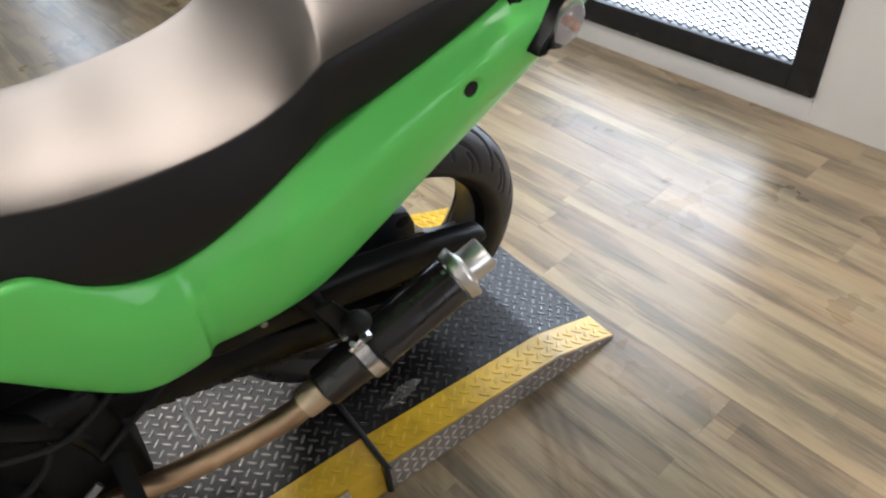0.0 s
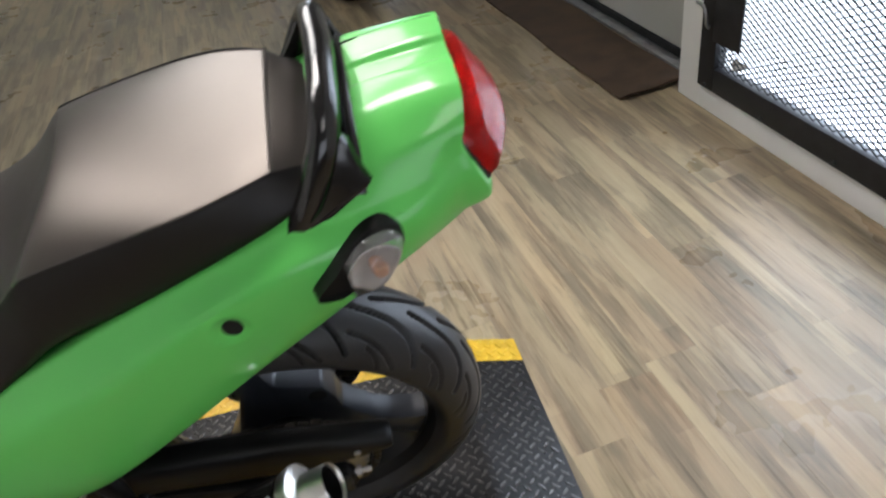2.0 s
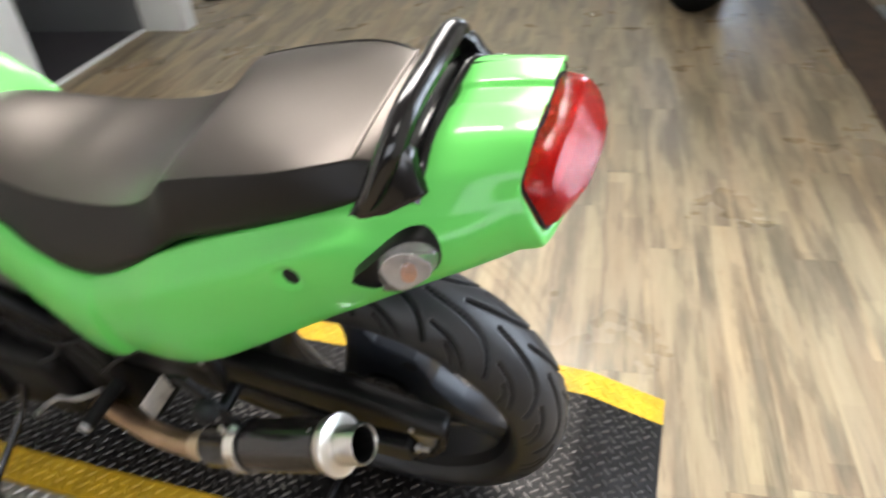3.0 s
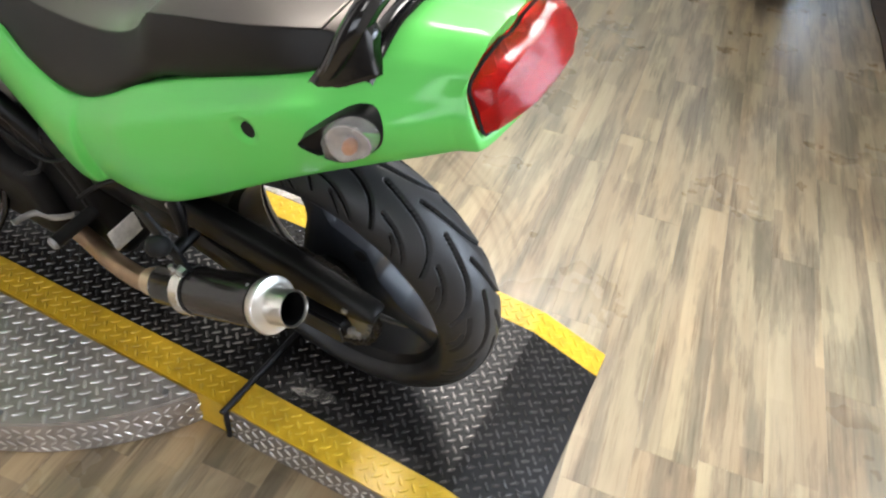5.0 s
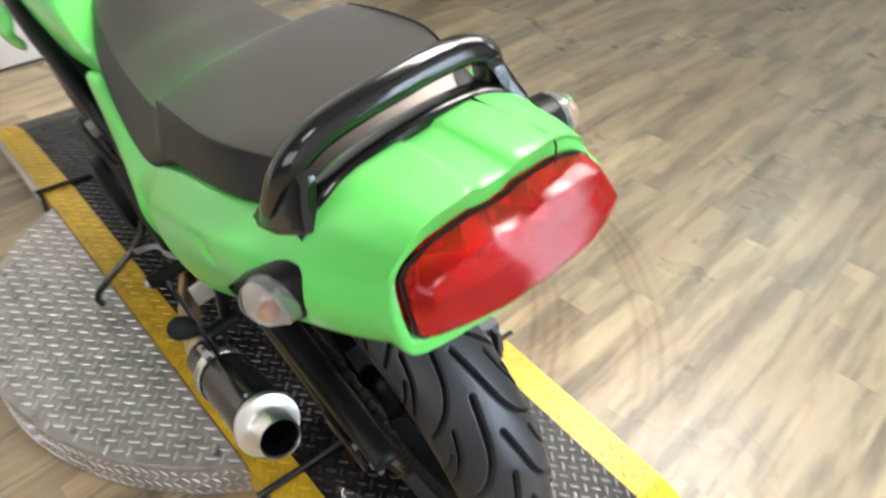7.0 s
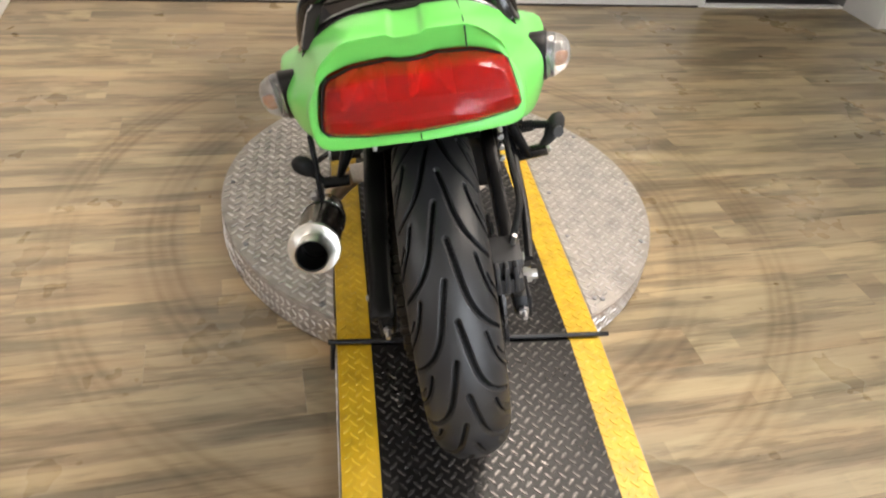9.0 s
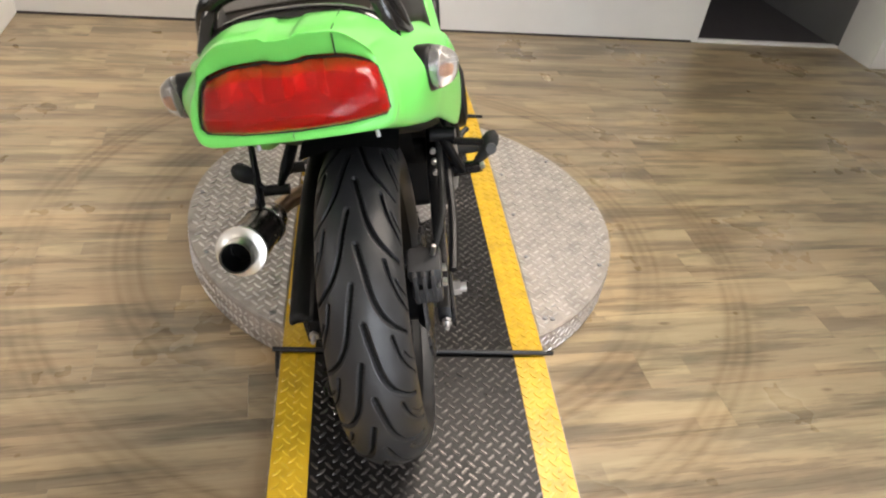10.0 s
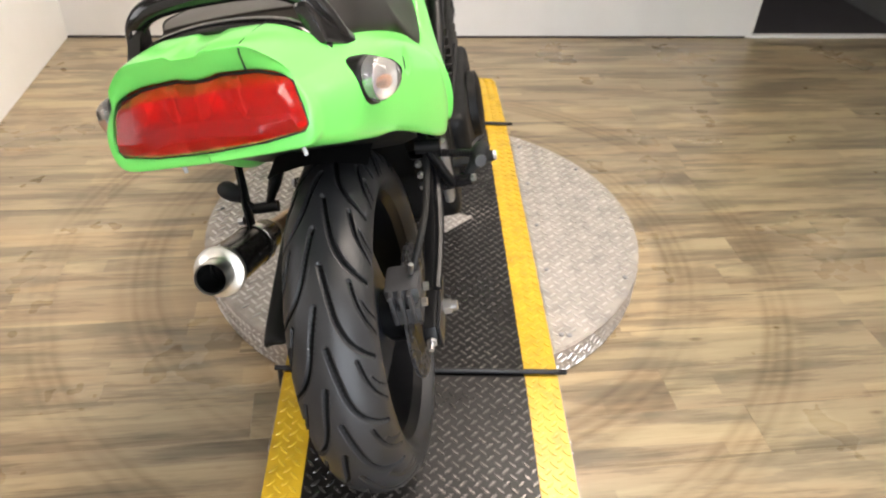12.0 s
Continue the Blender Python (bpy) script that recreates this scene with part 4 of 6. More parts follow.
part("undertail", loft_mesh("undertail", [[(u, -v, w + 0.02), (u, -v, w + 0.004), (u, -v * 0.8, w - 0.004), (u, 0, w - 0.006), (u, v * 0.8, w - 0.004), (u, v, w + 0.004), (u, v, w + 0.02)] for u, v, w in ((0.60, 0.130, 0.562), (0.64, 0.138, 0.588), (0.72, 0.130, 0.644), (0.80, 0.121, 0.698), (0.845, 0.112, 0.728), (0.90, 0.100, 0.756), (0.945, 0.085, 0.776))]), BLACK_PLASTIC, bike, "black undertail panel")

# tail light
def tail_lens():
    rings = []
    rim = [(0.0, 0.7995), (0.055, 0.7995), (0.091, 0.8012), (0.0950, 0.806), (0.0930, 0.820), (0.0870, 0.8415), (0.083, 0.8460), (0.058, 0.8545), (0.022, 0.8572), (0.011, 0.8550), (0.0, 0.8545)]
    cv, cw = 0.0, 0.8265
    for f, du in ((1.0, -0.022), (1.0, 0.010), (0.975, 0.020), (0.925, 0.0260), (0.72, 0.0295), (0.45, 0.0320), (0.2, 0.0333), (0.02, 0.0336)):
        ring = []
        for v, w in rim + [(-v, w) for v, w in rim[1:-1]][::-1]:
            vv, ww = cv + f * (v - cv), cw + f * (w - cw)
            low = clamp01((0.817 - ww) / 0.014)
            face = 0.20 * (ww - cw) if du > 0.015 else 0.0
            ring.append((rear_u(vv, ww, 0.964 + du * (1 - 0.40 * low if du > 0 else 1)) + face, vv + 0.004, ww))
        rings.append(ring)
    return loft_mesh("tail_light", rings, closed=True, cap_ends=True, sharp=28)


light = part("tail_light", tail_lens(), RED_LENS, bike, "red tail light lens")


def lamp_bowl(cv):
    """A trough with upright ribs behind the lens."""
    rings = []
    for i in range(9):
        v = cv - 0.021 + 0.042 * i / 8
        du = 0.014 * ((v - cv) / 0.021) ** 2 + (0.0016 if i % 2 else 0.0)
        rings.append([(0.9625 + du, v, 0.811), (0.9605 + du, v, 0.820), (0.9575 + du, v, 0.832), (0.9600 + du, v, 0.841), (0.9545 + du, v, 0.841), (0.9545 + du, v, 0.811)])
    return loft_mesh("reflector", rings, closed=True, cap_ends=True, sharp=20)


for cv in (-0.047, 0.016):
    part("reflector", lamp_bowl(cv), RED_BULB, light, "bright ribbed reflector behind the lens")
part("reflector_back", plate_bm([(0.958, 0.801), (0.962, 0.801), (0.956, 0.8535), (0.952, 0.8535)], -0.084, 0.090, 0.001), RED_BACK, light, "faceted reflector")
gasket = [(0.0, 0.7990), (0.055, 0.7990), (0.091, 0.8008), (0.0950, 0.806), (0.0930, 0.820), (0.0875, 0.8415), (0.082, 0.8465), (0.058, 0.8545), (0.022, 0.8570), (0.011, 0.8548), (0.0, 0.8545)]
part("gasket", tube("gasket", [(rear_u(v, w, 0.9690), v + 0.003, w) for v, w in gasket + [(-v, w) for v, w in gasket[:-1]][::-1]], 0.0020, 6), BLACK_RUBBER, light, "thin black gasket")
part("screw", tube("screw", [(0.972, 0.078, 0.776), (0.973, 0.079, 0.761)], 0.0025, 8), ALLOY, bike)
part("screw", tube("screw", [(0.972, -0.05, 0.776), (0.973, -0.05, 0.761)], 0.0025, 8), ALLOY, bike)


# seat: u, height of the middle, half width and height of the edge of the top, height and half width of the foot
SEAT = [(0.128, 0.770, 0.056, 0.757, 0.715, 0.072), (0.165, 0.772, 0.066, 0.760, 0.700, 0.088), (0.20, 0.768, 0.077, 0.756, 0.690, 0.104), (0.24, 0.760, 0.087, 0.749, 0.678, 0.117), (0.285, 0.751, 0.095, 0.742, 0.655, 0.126), (0.325, 0.747, 0.100, 0.738, 0.638, 0.132), (0.36, 0.748, 0.102, 0.738, 0.628, 0.136), (0.42, 0.745, 0.106, 0.741, 0.638, 0.139),
        (0.48, 0.754, 0.108, 0.749, 0.672, 0.139), (0.53, 0.773, 0.110, 0.766, 0.704, 0.137), (0.57, 0.799, 0.113, 0.786, 0.724, 0.134), (0.598, 0.827, 0.116, 0.806, 0.736, 0.132), (0.613, 0.842, 0.117, 0.815, 0.741, 0.131), (0.624, 0.846, 0.117, 0.820, 0.746, 0.130),
        (0.67, 0.851, 0.117, 0.835, 0.763, 0.128), (0.73, 0.855, 0.115, 0.848, 0.788, 0.124), (0.775, 0.858, 0.106, 0.855, 0.806, 0.120), (0.815, 0.861, 0.090, 0.857, 0.820, 0.113), (0.836, 0.856, 0.078, 0.849, 0.828, 0.104), (0.856, 0.847, 0.070, 0.842, 0.834, 0.092), (0.868, 0.842, 0.064, 0.838, 0.832, 0.082)]
KINK, REAR = 12, 17


def seat_sections():
    """Cross sections; the front edge of the passenger cushion is drawn forward at its corners."""
    out = []
    for u, top, ev, ew, low, b in SEAT:
        rake = 0.024 * math.exp(-((u - 0.613) / 0.05) ** 2)
        h = ew - low
        pts = [(0.0, low - 0.014, 1), (b - 0.02, low - 0.014, 1), (b, low - 0.002, 1), (b + 0.003, low + 0.22 * h, 1), (ev + 0.006, ew - 0.10 * h - 0.003, 1), (ev, ew, 1),
               (ev * 0.84, ew + 0.40 * (top - ew), 0.70), (ev * 0.58, ew + 0.74 * (top - ew), 0.34), (ev * 0.28, ew + 0.95 * (top - ew), 0.08), (0.0, top, 0)]
        row = [(u - rake * f, v, w) for v, w, f in pts]
        out.append(row + [(x, -v, w) for x, v, w in row[-2:0:-1]])
    return out


rows = seat_sections()
seat_me = loft_mesh("seat", rows, closed=True, cap_ends=True, sharp=70)
spot = {tuple(round(c, 4) for c in p): (i, j) for i, r in enumerate(rows) for j, p in enumerate(r)}
crease_attr = seat_me.attributes.new("crease_edge", "FLOAT", "EDGE")
where = [spot.get(tuple(round(c, 4) for c in v.co), (-1, -1)) for v in seat_me.vertices]
for e in seat_me.edges:
    (i0, j0), (i1, j1) = where[e.vertices[0]], where[e.vertices[1]]
    across = i0 == i1 == KINK and 5 <= min(j0, j1) and max(j0, j1) <= 13
    behind = i0 == i1 == REAR and 5 <= min(j0, j1) and max(j0, j1) <= 13
    along = j0 == j1 and j0 in (5, 13)
    crease_attr.data[e.index].value = 0.95 if across else 0.6 if behind else (0.9 if min(i0, i1) >= KINK else 0.45) if along else 0.0
seat_me.materials.append(VINYL)
seat_me.materials.append(VINYL_SIDE)
for poly in seat_me.polygons:
    js = [where[i][1] for i in poly.vertices]
    if all(j in (-1, 0, 1, 2, 3, 4, 5) for j in js) or all(j in (-1, 0, 13, 14, 15, 16, 17) for j in js):
        poly.material_index = 1
seat = part("seat", seat_me, VINYL, bike, "stepped black vinyl dual seat", subdiv=3)
for side in (1, -1):
    line = spline([(r[5][0], side * r[5][1], r[5][2] - 0.0002) for r in rows[KINK:REAR + 1]], 5)
    part("piping", tube("piping", line, 0.0014, 6), VINYL_SIDE, seat, "dark welt along the cushion edge")
part("piping", tube("piping", spline([(x, v, w + 0.0004) for x, v, w in rows[REAR][5:14]], 4), 0.0019, 6), VINYL, seat, "pale welt across the rear of the seat")

# grab rail
rail = [(0.828, -0.113, 0.812), (0.842, -0.110, 0.836), (0.856, -0.102, 0.866), (0.865, -0.089, 0.886), (0.869, -0.066, 0.899), (0.871, -0.03, 0.904), (0.872, 0.0, 0.905),
        (0.871, 0.03, 0.904), (0.869, 0.066, 0.899), (0.865, 0.089, 0.886), (0.856, 0.102, 0.866), (0.842, 0.110, 0.836), (0.828, 0.113, 0.812)]
grab = part("grab_rail", tube("grab_rail", spline(rail, 6), 0.0135, 14, 0.85), GLOSS_BLACK, bike, "gloss black grab rail behind the seat")
for side in (-1, 1):
    br = plate_bm([(0.806, 0.798), (0.812, 0.812), (0.828, 0.836), (0.842, 0.862), (0.852, 0.884), (0.872, 0.888), (0.884, 0.876), (0.888, 0.858), (0.893, 0.848), (0.896, 0.843), (0.862, 0.826), (0.832, 0.811)], 0, 0.016, 0.005)
    for v in br.verts:
        lean = max(0, v.co.z - 0.815) * 0.42
        v.co.y = side * (0.127 - v.co.y - lean - 0.10 * max(0, v.co.x - 0.86))
    part("rail_bracket", br, GLOSS_BLACK, grab, "black bracket of the grab rail")
part("tail_trim", loft_mesh("tail_trim", [[(u, v, w) for v, w in ((-0.113, e), (-0.098, d), (-0.078, c), (-0.04, b), (0, b + 0.002), (0.04, b), (0.078, c), (0.098, d), (0.113, e))] for u, e, d, c, b in ((0.850, 0.812, 0.830, 0.838, 0.842), (0.858, 0.826, 0.846, 0.858, 0.864), (0.868, 0.834, 0.854, 0.868, 0.876), (0.884, 0.836, 0.856, 0.870, 0.8775), (0.891, 0.834, 0.855, 0.868, 0.8765), (0.893, 0.82, 0.84, 0.855, 0.862))]), GLOSS_BLACK, bike, "gloss black trim between seat and tail", subdiv=1)


# turn signals
def turn_signal(side):
    housing = part("turn_signal", signal_housing(side), BLACK_PLASTIC, bike, "black teardrop turn signal housing")
    part("lens", signal_lens(side), CLEAR_LENS, housing, "clear lens over an amber bulb")
    facing = pose(0.884, side * 0.150, 0.790, 0, 0, (0 if side > 0 else 180) - side * 14)
    part("reflector", revolve("reflector", [(-0.005, 0.0), (-0.004, 0.006), (0.000, 0.014), (0.004, 0.0205), (0.003, 0.0215)], 12, facing, False, 10), SIGNAL_BACK, housing, "faceted bright reflector")
    part("bulb", revolve("bulb", [(-0.004, 0.0), (-0.003, 0.004), (0.004, 0.0062), (0.010, 0.0055), (0.013, 0.0)], 16, facing), AMBER, housing, "amber bulb")
    return housing


def drop_outline(k, n=28):
    """Teardrop pointing forward."""
    out = []
    for i in range(n):
        a = 2 * math.pi * i / n
        c, s = math.cos(a), math.sin(a)
        u = 0.882 + (0.031 if c > 0 else 0.056) * c * k
        taper = 1.0 if c > 0 else 1.0 - 0.52 * (-c) ** 1.4
        w = 0.788 + 0.0290 * s * k * taper + (u - 0.872) * 0.30
        out.append((u, w))
    return out


def signal_housing(side):
    rings = []
    for k, d in ((1.0, -0.012), (1.0, 0.002), (0.97, 0.006), (0.93, 0.007), (0.91, 0.003)):
        rings.append([(u, side * (0.141 + d + (0.010 * clamp01((0.866 - u) / 0.012) if k < 0.95 else 0.0) - (u - 0.876) * 0.25), w) for u, w in drop_outline(k)])
    return loft_mesh("turn_signal", rings, closed=True, cap_ends=True, sharp=50)


def signal_lens(side):
    rings = []
    for k, d in ((0.92, 0.004), (0.91, 0.012), (0.78, 0.020), (0.62, 0.0265), (0.40, 0.030), (0.2, 0.0315), (0.03, 0.032)):
        ring = []
        for u, w in drop_outline(k):
            uu = max(u, 0.856 + 0.018 * (1 - k))
            ring.append((uu, side * (0.141 + d - (uu - 0.876) * 0.25), w))
        rings.append(ring)
    return loft_mesh("lens", rings, closed=True, cap_ends=True, sharp=50)


for side in (-1, 1):
    turn_signal(side)

# ---- rear wheel ----
UC, WC, VC, RT = 0.697, 0.2935, 0.0, 0.290


def tyre_mesh(name, rt, half_w, crown, drop, n_around, pitches, grooves=True):
    """Tyre with tread grooves cut into the crown: curved slots sweeping outward, by turns on each side."""
    n_sec = 193 if grooves else 41
    th = np.linspace(0, 2 * np.pi, n_around, endpoint=False)
    s = np.linspace(-1, 1, n_sec)
    a = s * np.radians(135)
    v = half_w * np.sin(a)
    r = np.where(np.abs(a) < np.pi / 2, rt - crown + crown * np.cos(a), rt - crown - drop * (np.abs(a) - np.pi / 2))
    T, A = np.meshgrid(th, a, indexing="ij")
    R = np.broadcast_to(r, T.shape).copy()
    V = np.broadcast_to(v, T.shape)
    if grooves:
        arc = np.where(np.abs(A) < np.pi / 2, A, np.sign(A) * np.pi / 2) / (np.pi / 2)       # -1..1 over the tread
        per = 2 * np.pi / pitches
        cut = np.zeros_like(T)
        length = rt * per
        for side in (-1, 1):
            base = T + (0 if side < 0 else per / 2)
            x = arc * side
            for curve, width in (([(0.05, 0.00), (0.13, 0.35), (0.22, 0.70), (0.36, 0.95), (0.56, 1.12), (0.74, 1.22)], 0.0036), ([(0.44, 0.22), (0.52, 0.48), (0.66, 0.72), (0.86, 0.92)], 0.0030), ([(0.62, 1.48), (0.74, 1.62), (0.90, 1.72)], 0.0026)):
                pts = np.array([(p.x, p.y) for p in spline([(q[0], q[1], 0) for q in curve], 6)])
                for shift in (-1, 0, 1):
                    f = ((base / per) % 1.0) + shift
                    dmin = np.full(T.shape, 9.0)
                    for (x0, y0), (x1, y1) in zip(pts[:-1], pts[1:]):
                        ax, ay = x0 * 0.10, y0 * length
                        bx, by = x1 * 0.10, y1 * length
                        px, py = x * 0.10 - ax, f * length - ay
                        k = np.clip((px * (bx - ax) + py * (by - ay)) / ((bx - ax) ** 2 + (by - ay) ** 2), 0, 1)
                        dmin = np.minimum(dmin, np.hypot(px - k * (bx - ax), py - k * (by - ay)))
                    cut = np.maximum(cut, np.clip((width - dmin) / 0.0012 + 0.5, 0, 1))
        R -= cut * 0.007
    X, Z = R * np.sin(T), R * np.cos(T)
    verts = np.stack([X, V, Z], -1).reshape(-1, 3)
    faces = []
    for i in range(n_around):
        j = (i + 1) % n_around
        for k in range(n_sec - 1):
            faces.append((i * n_sec + k, i * n_sec + k + 1, j * n_sec + k + 1, j * n_sec + k))
    me = bpy.data.meshes.new(name)
    me.from_pydata(verts.tolist(), [], faces)
    me.update()
    me.polygons.foreach_set("use_smooth", [True] * len(me.polygons))
    # faces inside the slots take the darker rubber as painted shade
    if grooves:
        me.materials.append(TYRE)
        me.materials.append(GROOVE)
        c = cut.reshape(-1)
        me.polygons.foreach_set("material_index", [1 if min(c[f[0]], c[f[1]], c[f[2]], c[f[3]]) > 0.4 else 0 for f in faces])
    return me


wheel = thing("rear_wheel", "", "", None)
wheel.parent = bike
wheel.matrix_local = pose(UC, VC, WC)
part("tyre", tyre_mesh("tyre", RT, 0.065, 0.056, 0.028, 1200, 16), TYRE, wheel, "worn black rear tyre with curved tread grooves")
part("rim", revolve("rim", [(-0.052, 0.222), (-0.054, 0.232), (-0.049, 0.233), (-0.046, 0.222), (-0.030, 0.212), (0.030, 0.212), (0.046, 0.222), (0.049, 0.233), (0.054, 0.232), (0.052, 0.222), (0.044, 0.214), (0.030, 0.203), (-0.030, 0.203), (-0.044, 0.214)], 96, None, True), SATIN_BLACK, wheel, "black cast rim")
def star_outline(turn, valleys=((0.120, 0.114, 0.120),) * 3, r_rim=0.209):
    """Three broad spokes running into a rounded hub plate."""
    out = []
    for k in range(3):
        a = radians(turn + 120 * k)
        side = [(r_rim, 0.030), (r_rim - 0.022, 0.023), (0.150, 0.020), (0.125, 0.025)]
        left = [(r * math.cos(math.atan2(hw, r)), -hw) for r, hw in side]
        for r, t in left[::-1]:
            out.append((r * math.sin(a) + t * math.cos(a), r * math.cos(a) - t * math.sin(a)))
        for r, t in [(r, -t) for r, t in left]:
            out.append((r * math.sin(a) + t * math.cos(a), r * math.cos(a) - t * math.sin(a)))
        for f, rr in zip((0.36, 0.5, 0.64), valleys[k]):
            b = a + radians(120) * f
            out.append((rr * math.sin(b), rr * math.cos(b)))
    return out


part("spoke_star", plate_bm(star_outline(111, ((0.088, 0.082, 0.088), (0.080, 0.074, 0.080), (0.118, 0.102, 0.090))), -0.022, 0.022, 0.004), RIM_PAINT, wheel, "blue-black cast three-spoke wheel centre")
h = pose(0, 0, 0, 0, 35, 0) @ pose(0, 0, 0.097)
part("hub_hole", revolve("hub_hole", [(-0.0232, 0.0), (-0.0230, 0.0110), (-0.0222, 0.0130), (-0.020, 0.0130)], 20, h), BLACK_RUBBER, wheel, "dark round hole in the wheel centre")
part("hub", revolve("hub", [(-0.060, 0.016), (-0.060, 0.042), (-0.035, 0.048), (-0.02, 0.038), (0.02, 0.038), (0.035, 0.048), (0.062, 0.048), (0.062, 0.016)], 40), SATIN_BLACK, wheel)


part("brake_disc", revolve("brake_disc", [(0.078, 0.072), (0.078, 0.115), (0.083, 0.115), (0.083, 0.072)], 72, None, True), DARK_ALLOY, wheel, "dark steel rear brake disc")
drill = []
for i in range(24):
    for k, r in enumerate((0.083, 0.094, 0.105)):
        a = radians(i * 15 + k * 5)
        drill.append((r * math.sin(a), r * math.cos(a)))
bmh = bmesh.new()
for x, z in drill:
    bmesh.ops.create_cone(bmh, cap_ends=True, segments=8, radius1=0.003, radius2=0.003, depth=0.006, matrix=pose(x, 0.0805, z, 90))
part("vent_holes", bmh, BLACK_RUBBER, wheel, "drilled vent holes")
part("disc_carrier", revolve("disc_carrier", [(0.062, 0.02), (0.062, 0.058), (0.078, 0.074), (0.083, 0.074), (0.083, 0.06), (0.07, 0.02)], 40), SATIN_BLACK, wheel)
# sprocket with teeth
tooth = []
for i in range(42 * 4):
    a = 2 * math.pi * i / (42 * 4)
    r = 0.103 + (0.0045 if i % 4 in (1, 2) else -0.003)
    tooth.append((r * math.sin(a), r * math.cos(a)))
part("sprocket", plate_bm(tooth, -0.084, -0.077, 0), ALLOY, wheel, "rear sprocket")
part("sprocket_carrier", revolve("sprocket_carrier", [(-0.060, 0.02), (-0.060, 0.066), (-0.077, 0.07), (-0.0865, 0.062), (-0.0865, 0.02)], 40), SATIN_BLACK, wheel)
part("axle", revolve("axle", [(-0.125, 0.0), (-0.125, 0.009), (0.150, 0.009), (0.150, 0.0)], 16), SILVER_BOLT, wheel)
part("axle_nut", revolve("axle_nut", [(0.118, 0.0), (0.118, 0.017), (0.123, 0.017), (0.123, 0.0135), (0.140, 0.0135), (0.140, 0.0)], 6), SILVER_BOLT, wheel)

# ---- swing arm, chain, guard ----
swing = part("swing_arm", join(
    plate_bm([(0.20, 0.375), (0.20, 0.435), (0.45, 0.405), (0.66, 0.335), (0.70, 0.328), (0.775, 0.322), (0.785, 0.300), (0.775, 0.278), (0.70, 0.272), (0.64, 0.275), (0.45, 0.335)], 0.098, 0.122, 0.006),
    plate_bm([(0.20, 0.375), (0.20, 0.435), (0.45, 0.405), (0.66, 0.335), (0.70, 0.328), (0.775, 0.322), (0.785, 0.300), (0.775, 0.278), (0.70, 0.272), (0.64, 0.275), (0.45, 0.335)], -0.122, -0.100, 0.006),
    box_bm((0.18, -0.12, 0.365), (0.26, 0.12, 0.44), 0.012), box_bm((0.33, -0.1, 0.355), (0.37, 0.1, 0.40), 0.012)), SATIN_BLACK, bike, "black box-section swing arm")
for side in (-1, 1):
    part("adjuster_plate", box_bm((0.680, min(side * 0.1225, side * 0.1275), 0.278), (0.778, max(side * 0.1225, side * 0.1275), 0.322), 0.002), BLACK_STEEL, swing)
    part("adjuster_bolt", tube("adjuster_bolt", [(0.776, side * 0.112, 0.302), (0.806, side * 0.112, 0.302)], 0.0042, 8), SILVER_BOLT, swing, "bright adjuster bolt")
    part("adjuster_nut", revolve("adjuster_nut", [(0, 0), (0, 0.0085), (0.006, 0.0085), (0.006, 0)], 6, pose(0.786, side * 0.112, 0.302, 0, 0, -90)), SILVER_BOLT, swing)


def chain_bm():
    """Links along the upper and lower run and round the sprocket."""
    path = []
    for i in range(46):
        f = i / 45
        path.append((0.10 + f * (0.711 - 0.10), 0.435 + f * (0.406 - 0.435)))
    for i in range(1, 20):
        a = math.pi * i / 20
        path.append((0.711 + 0.106 * math.sin(a), 0.300 + 0.106 * math.cos(a)))
    for i in range(46):
        f = i / 45
        path.append((0.711 - f * (0.711 - 0.10), 0.194 + f * (0.355 - 0.194)))
    bm = bmesh.new()
    step = 0
    for (x0, z0), (x1, z1) in zip(path[:-1], path[1:]):
        ang = math.degrees(math.atan2(z1 - z0, x1 - x0))
        w = 0.0085 if step % 2 else 0.0065
        b = box_bm((-0.0085, -w, -0.0055), (0.0085, w, 0.0055), 0.0025, 1)
        b.transform(pose((x0 + x1) / 2, -0.0805, (z0 + z1) / 2, 0, -ang, 0))
        me = bpy.data.meshes.new("link")
        b.to_mesh(me)
        b.free()
        bm.from_mesh(me)
        bpy.data.meshes.remove(me)
        step += 1
    return bm


tagged(part("drive_chain", chain_bm(), CHAIN, bike, "oily drive chain"), kind="stuff")
guard = []
for u, w, h in ((0.36, 0.448, 0.040), (0.45, 0.458, 0.056), (0.56, 0.456, 0.070), (0.66, 0.444, 0.076), (0.75, 0.424, 0.066), (0.815, 0.408, 0.040), (0.842, 0.400, 0.022), (0.848, 0.395, 0.010)):
    guard.append([(u, -0.124, w - h), (u, -0.1275, w - 0.010), (u, -0.123, w - 0.001), (u, -0.112, w + 0.002), (u, -0.090, w - 0.002), (u, -0.087, w - 0.010), (u, -0.091, w - 0.008), (u, -0.112, w - 0.004), (u, -0.121, w - 0.008), (u, -0.121, w - h)])
part("chain_guard", loft_mesh("chain_guard", guard, closed=True, cap_ends=True, sharp=50), BLACK_PLASTIC, bike, "black plastic chain guard", subdiv=1)
for u, w in ((0.47, 0.44), (0.80, 0.392)):
    bolt_head("bolt", pose(u, -0.127, w, 0, 0, 180), 0.005, 0.004, SILVER_BOLT, bike, 8)

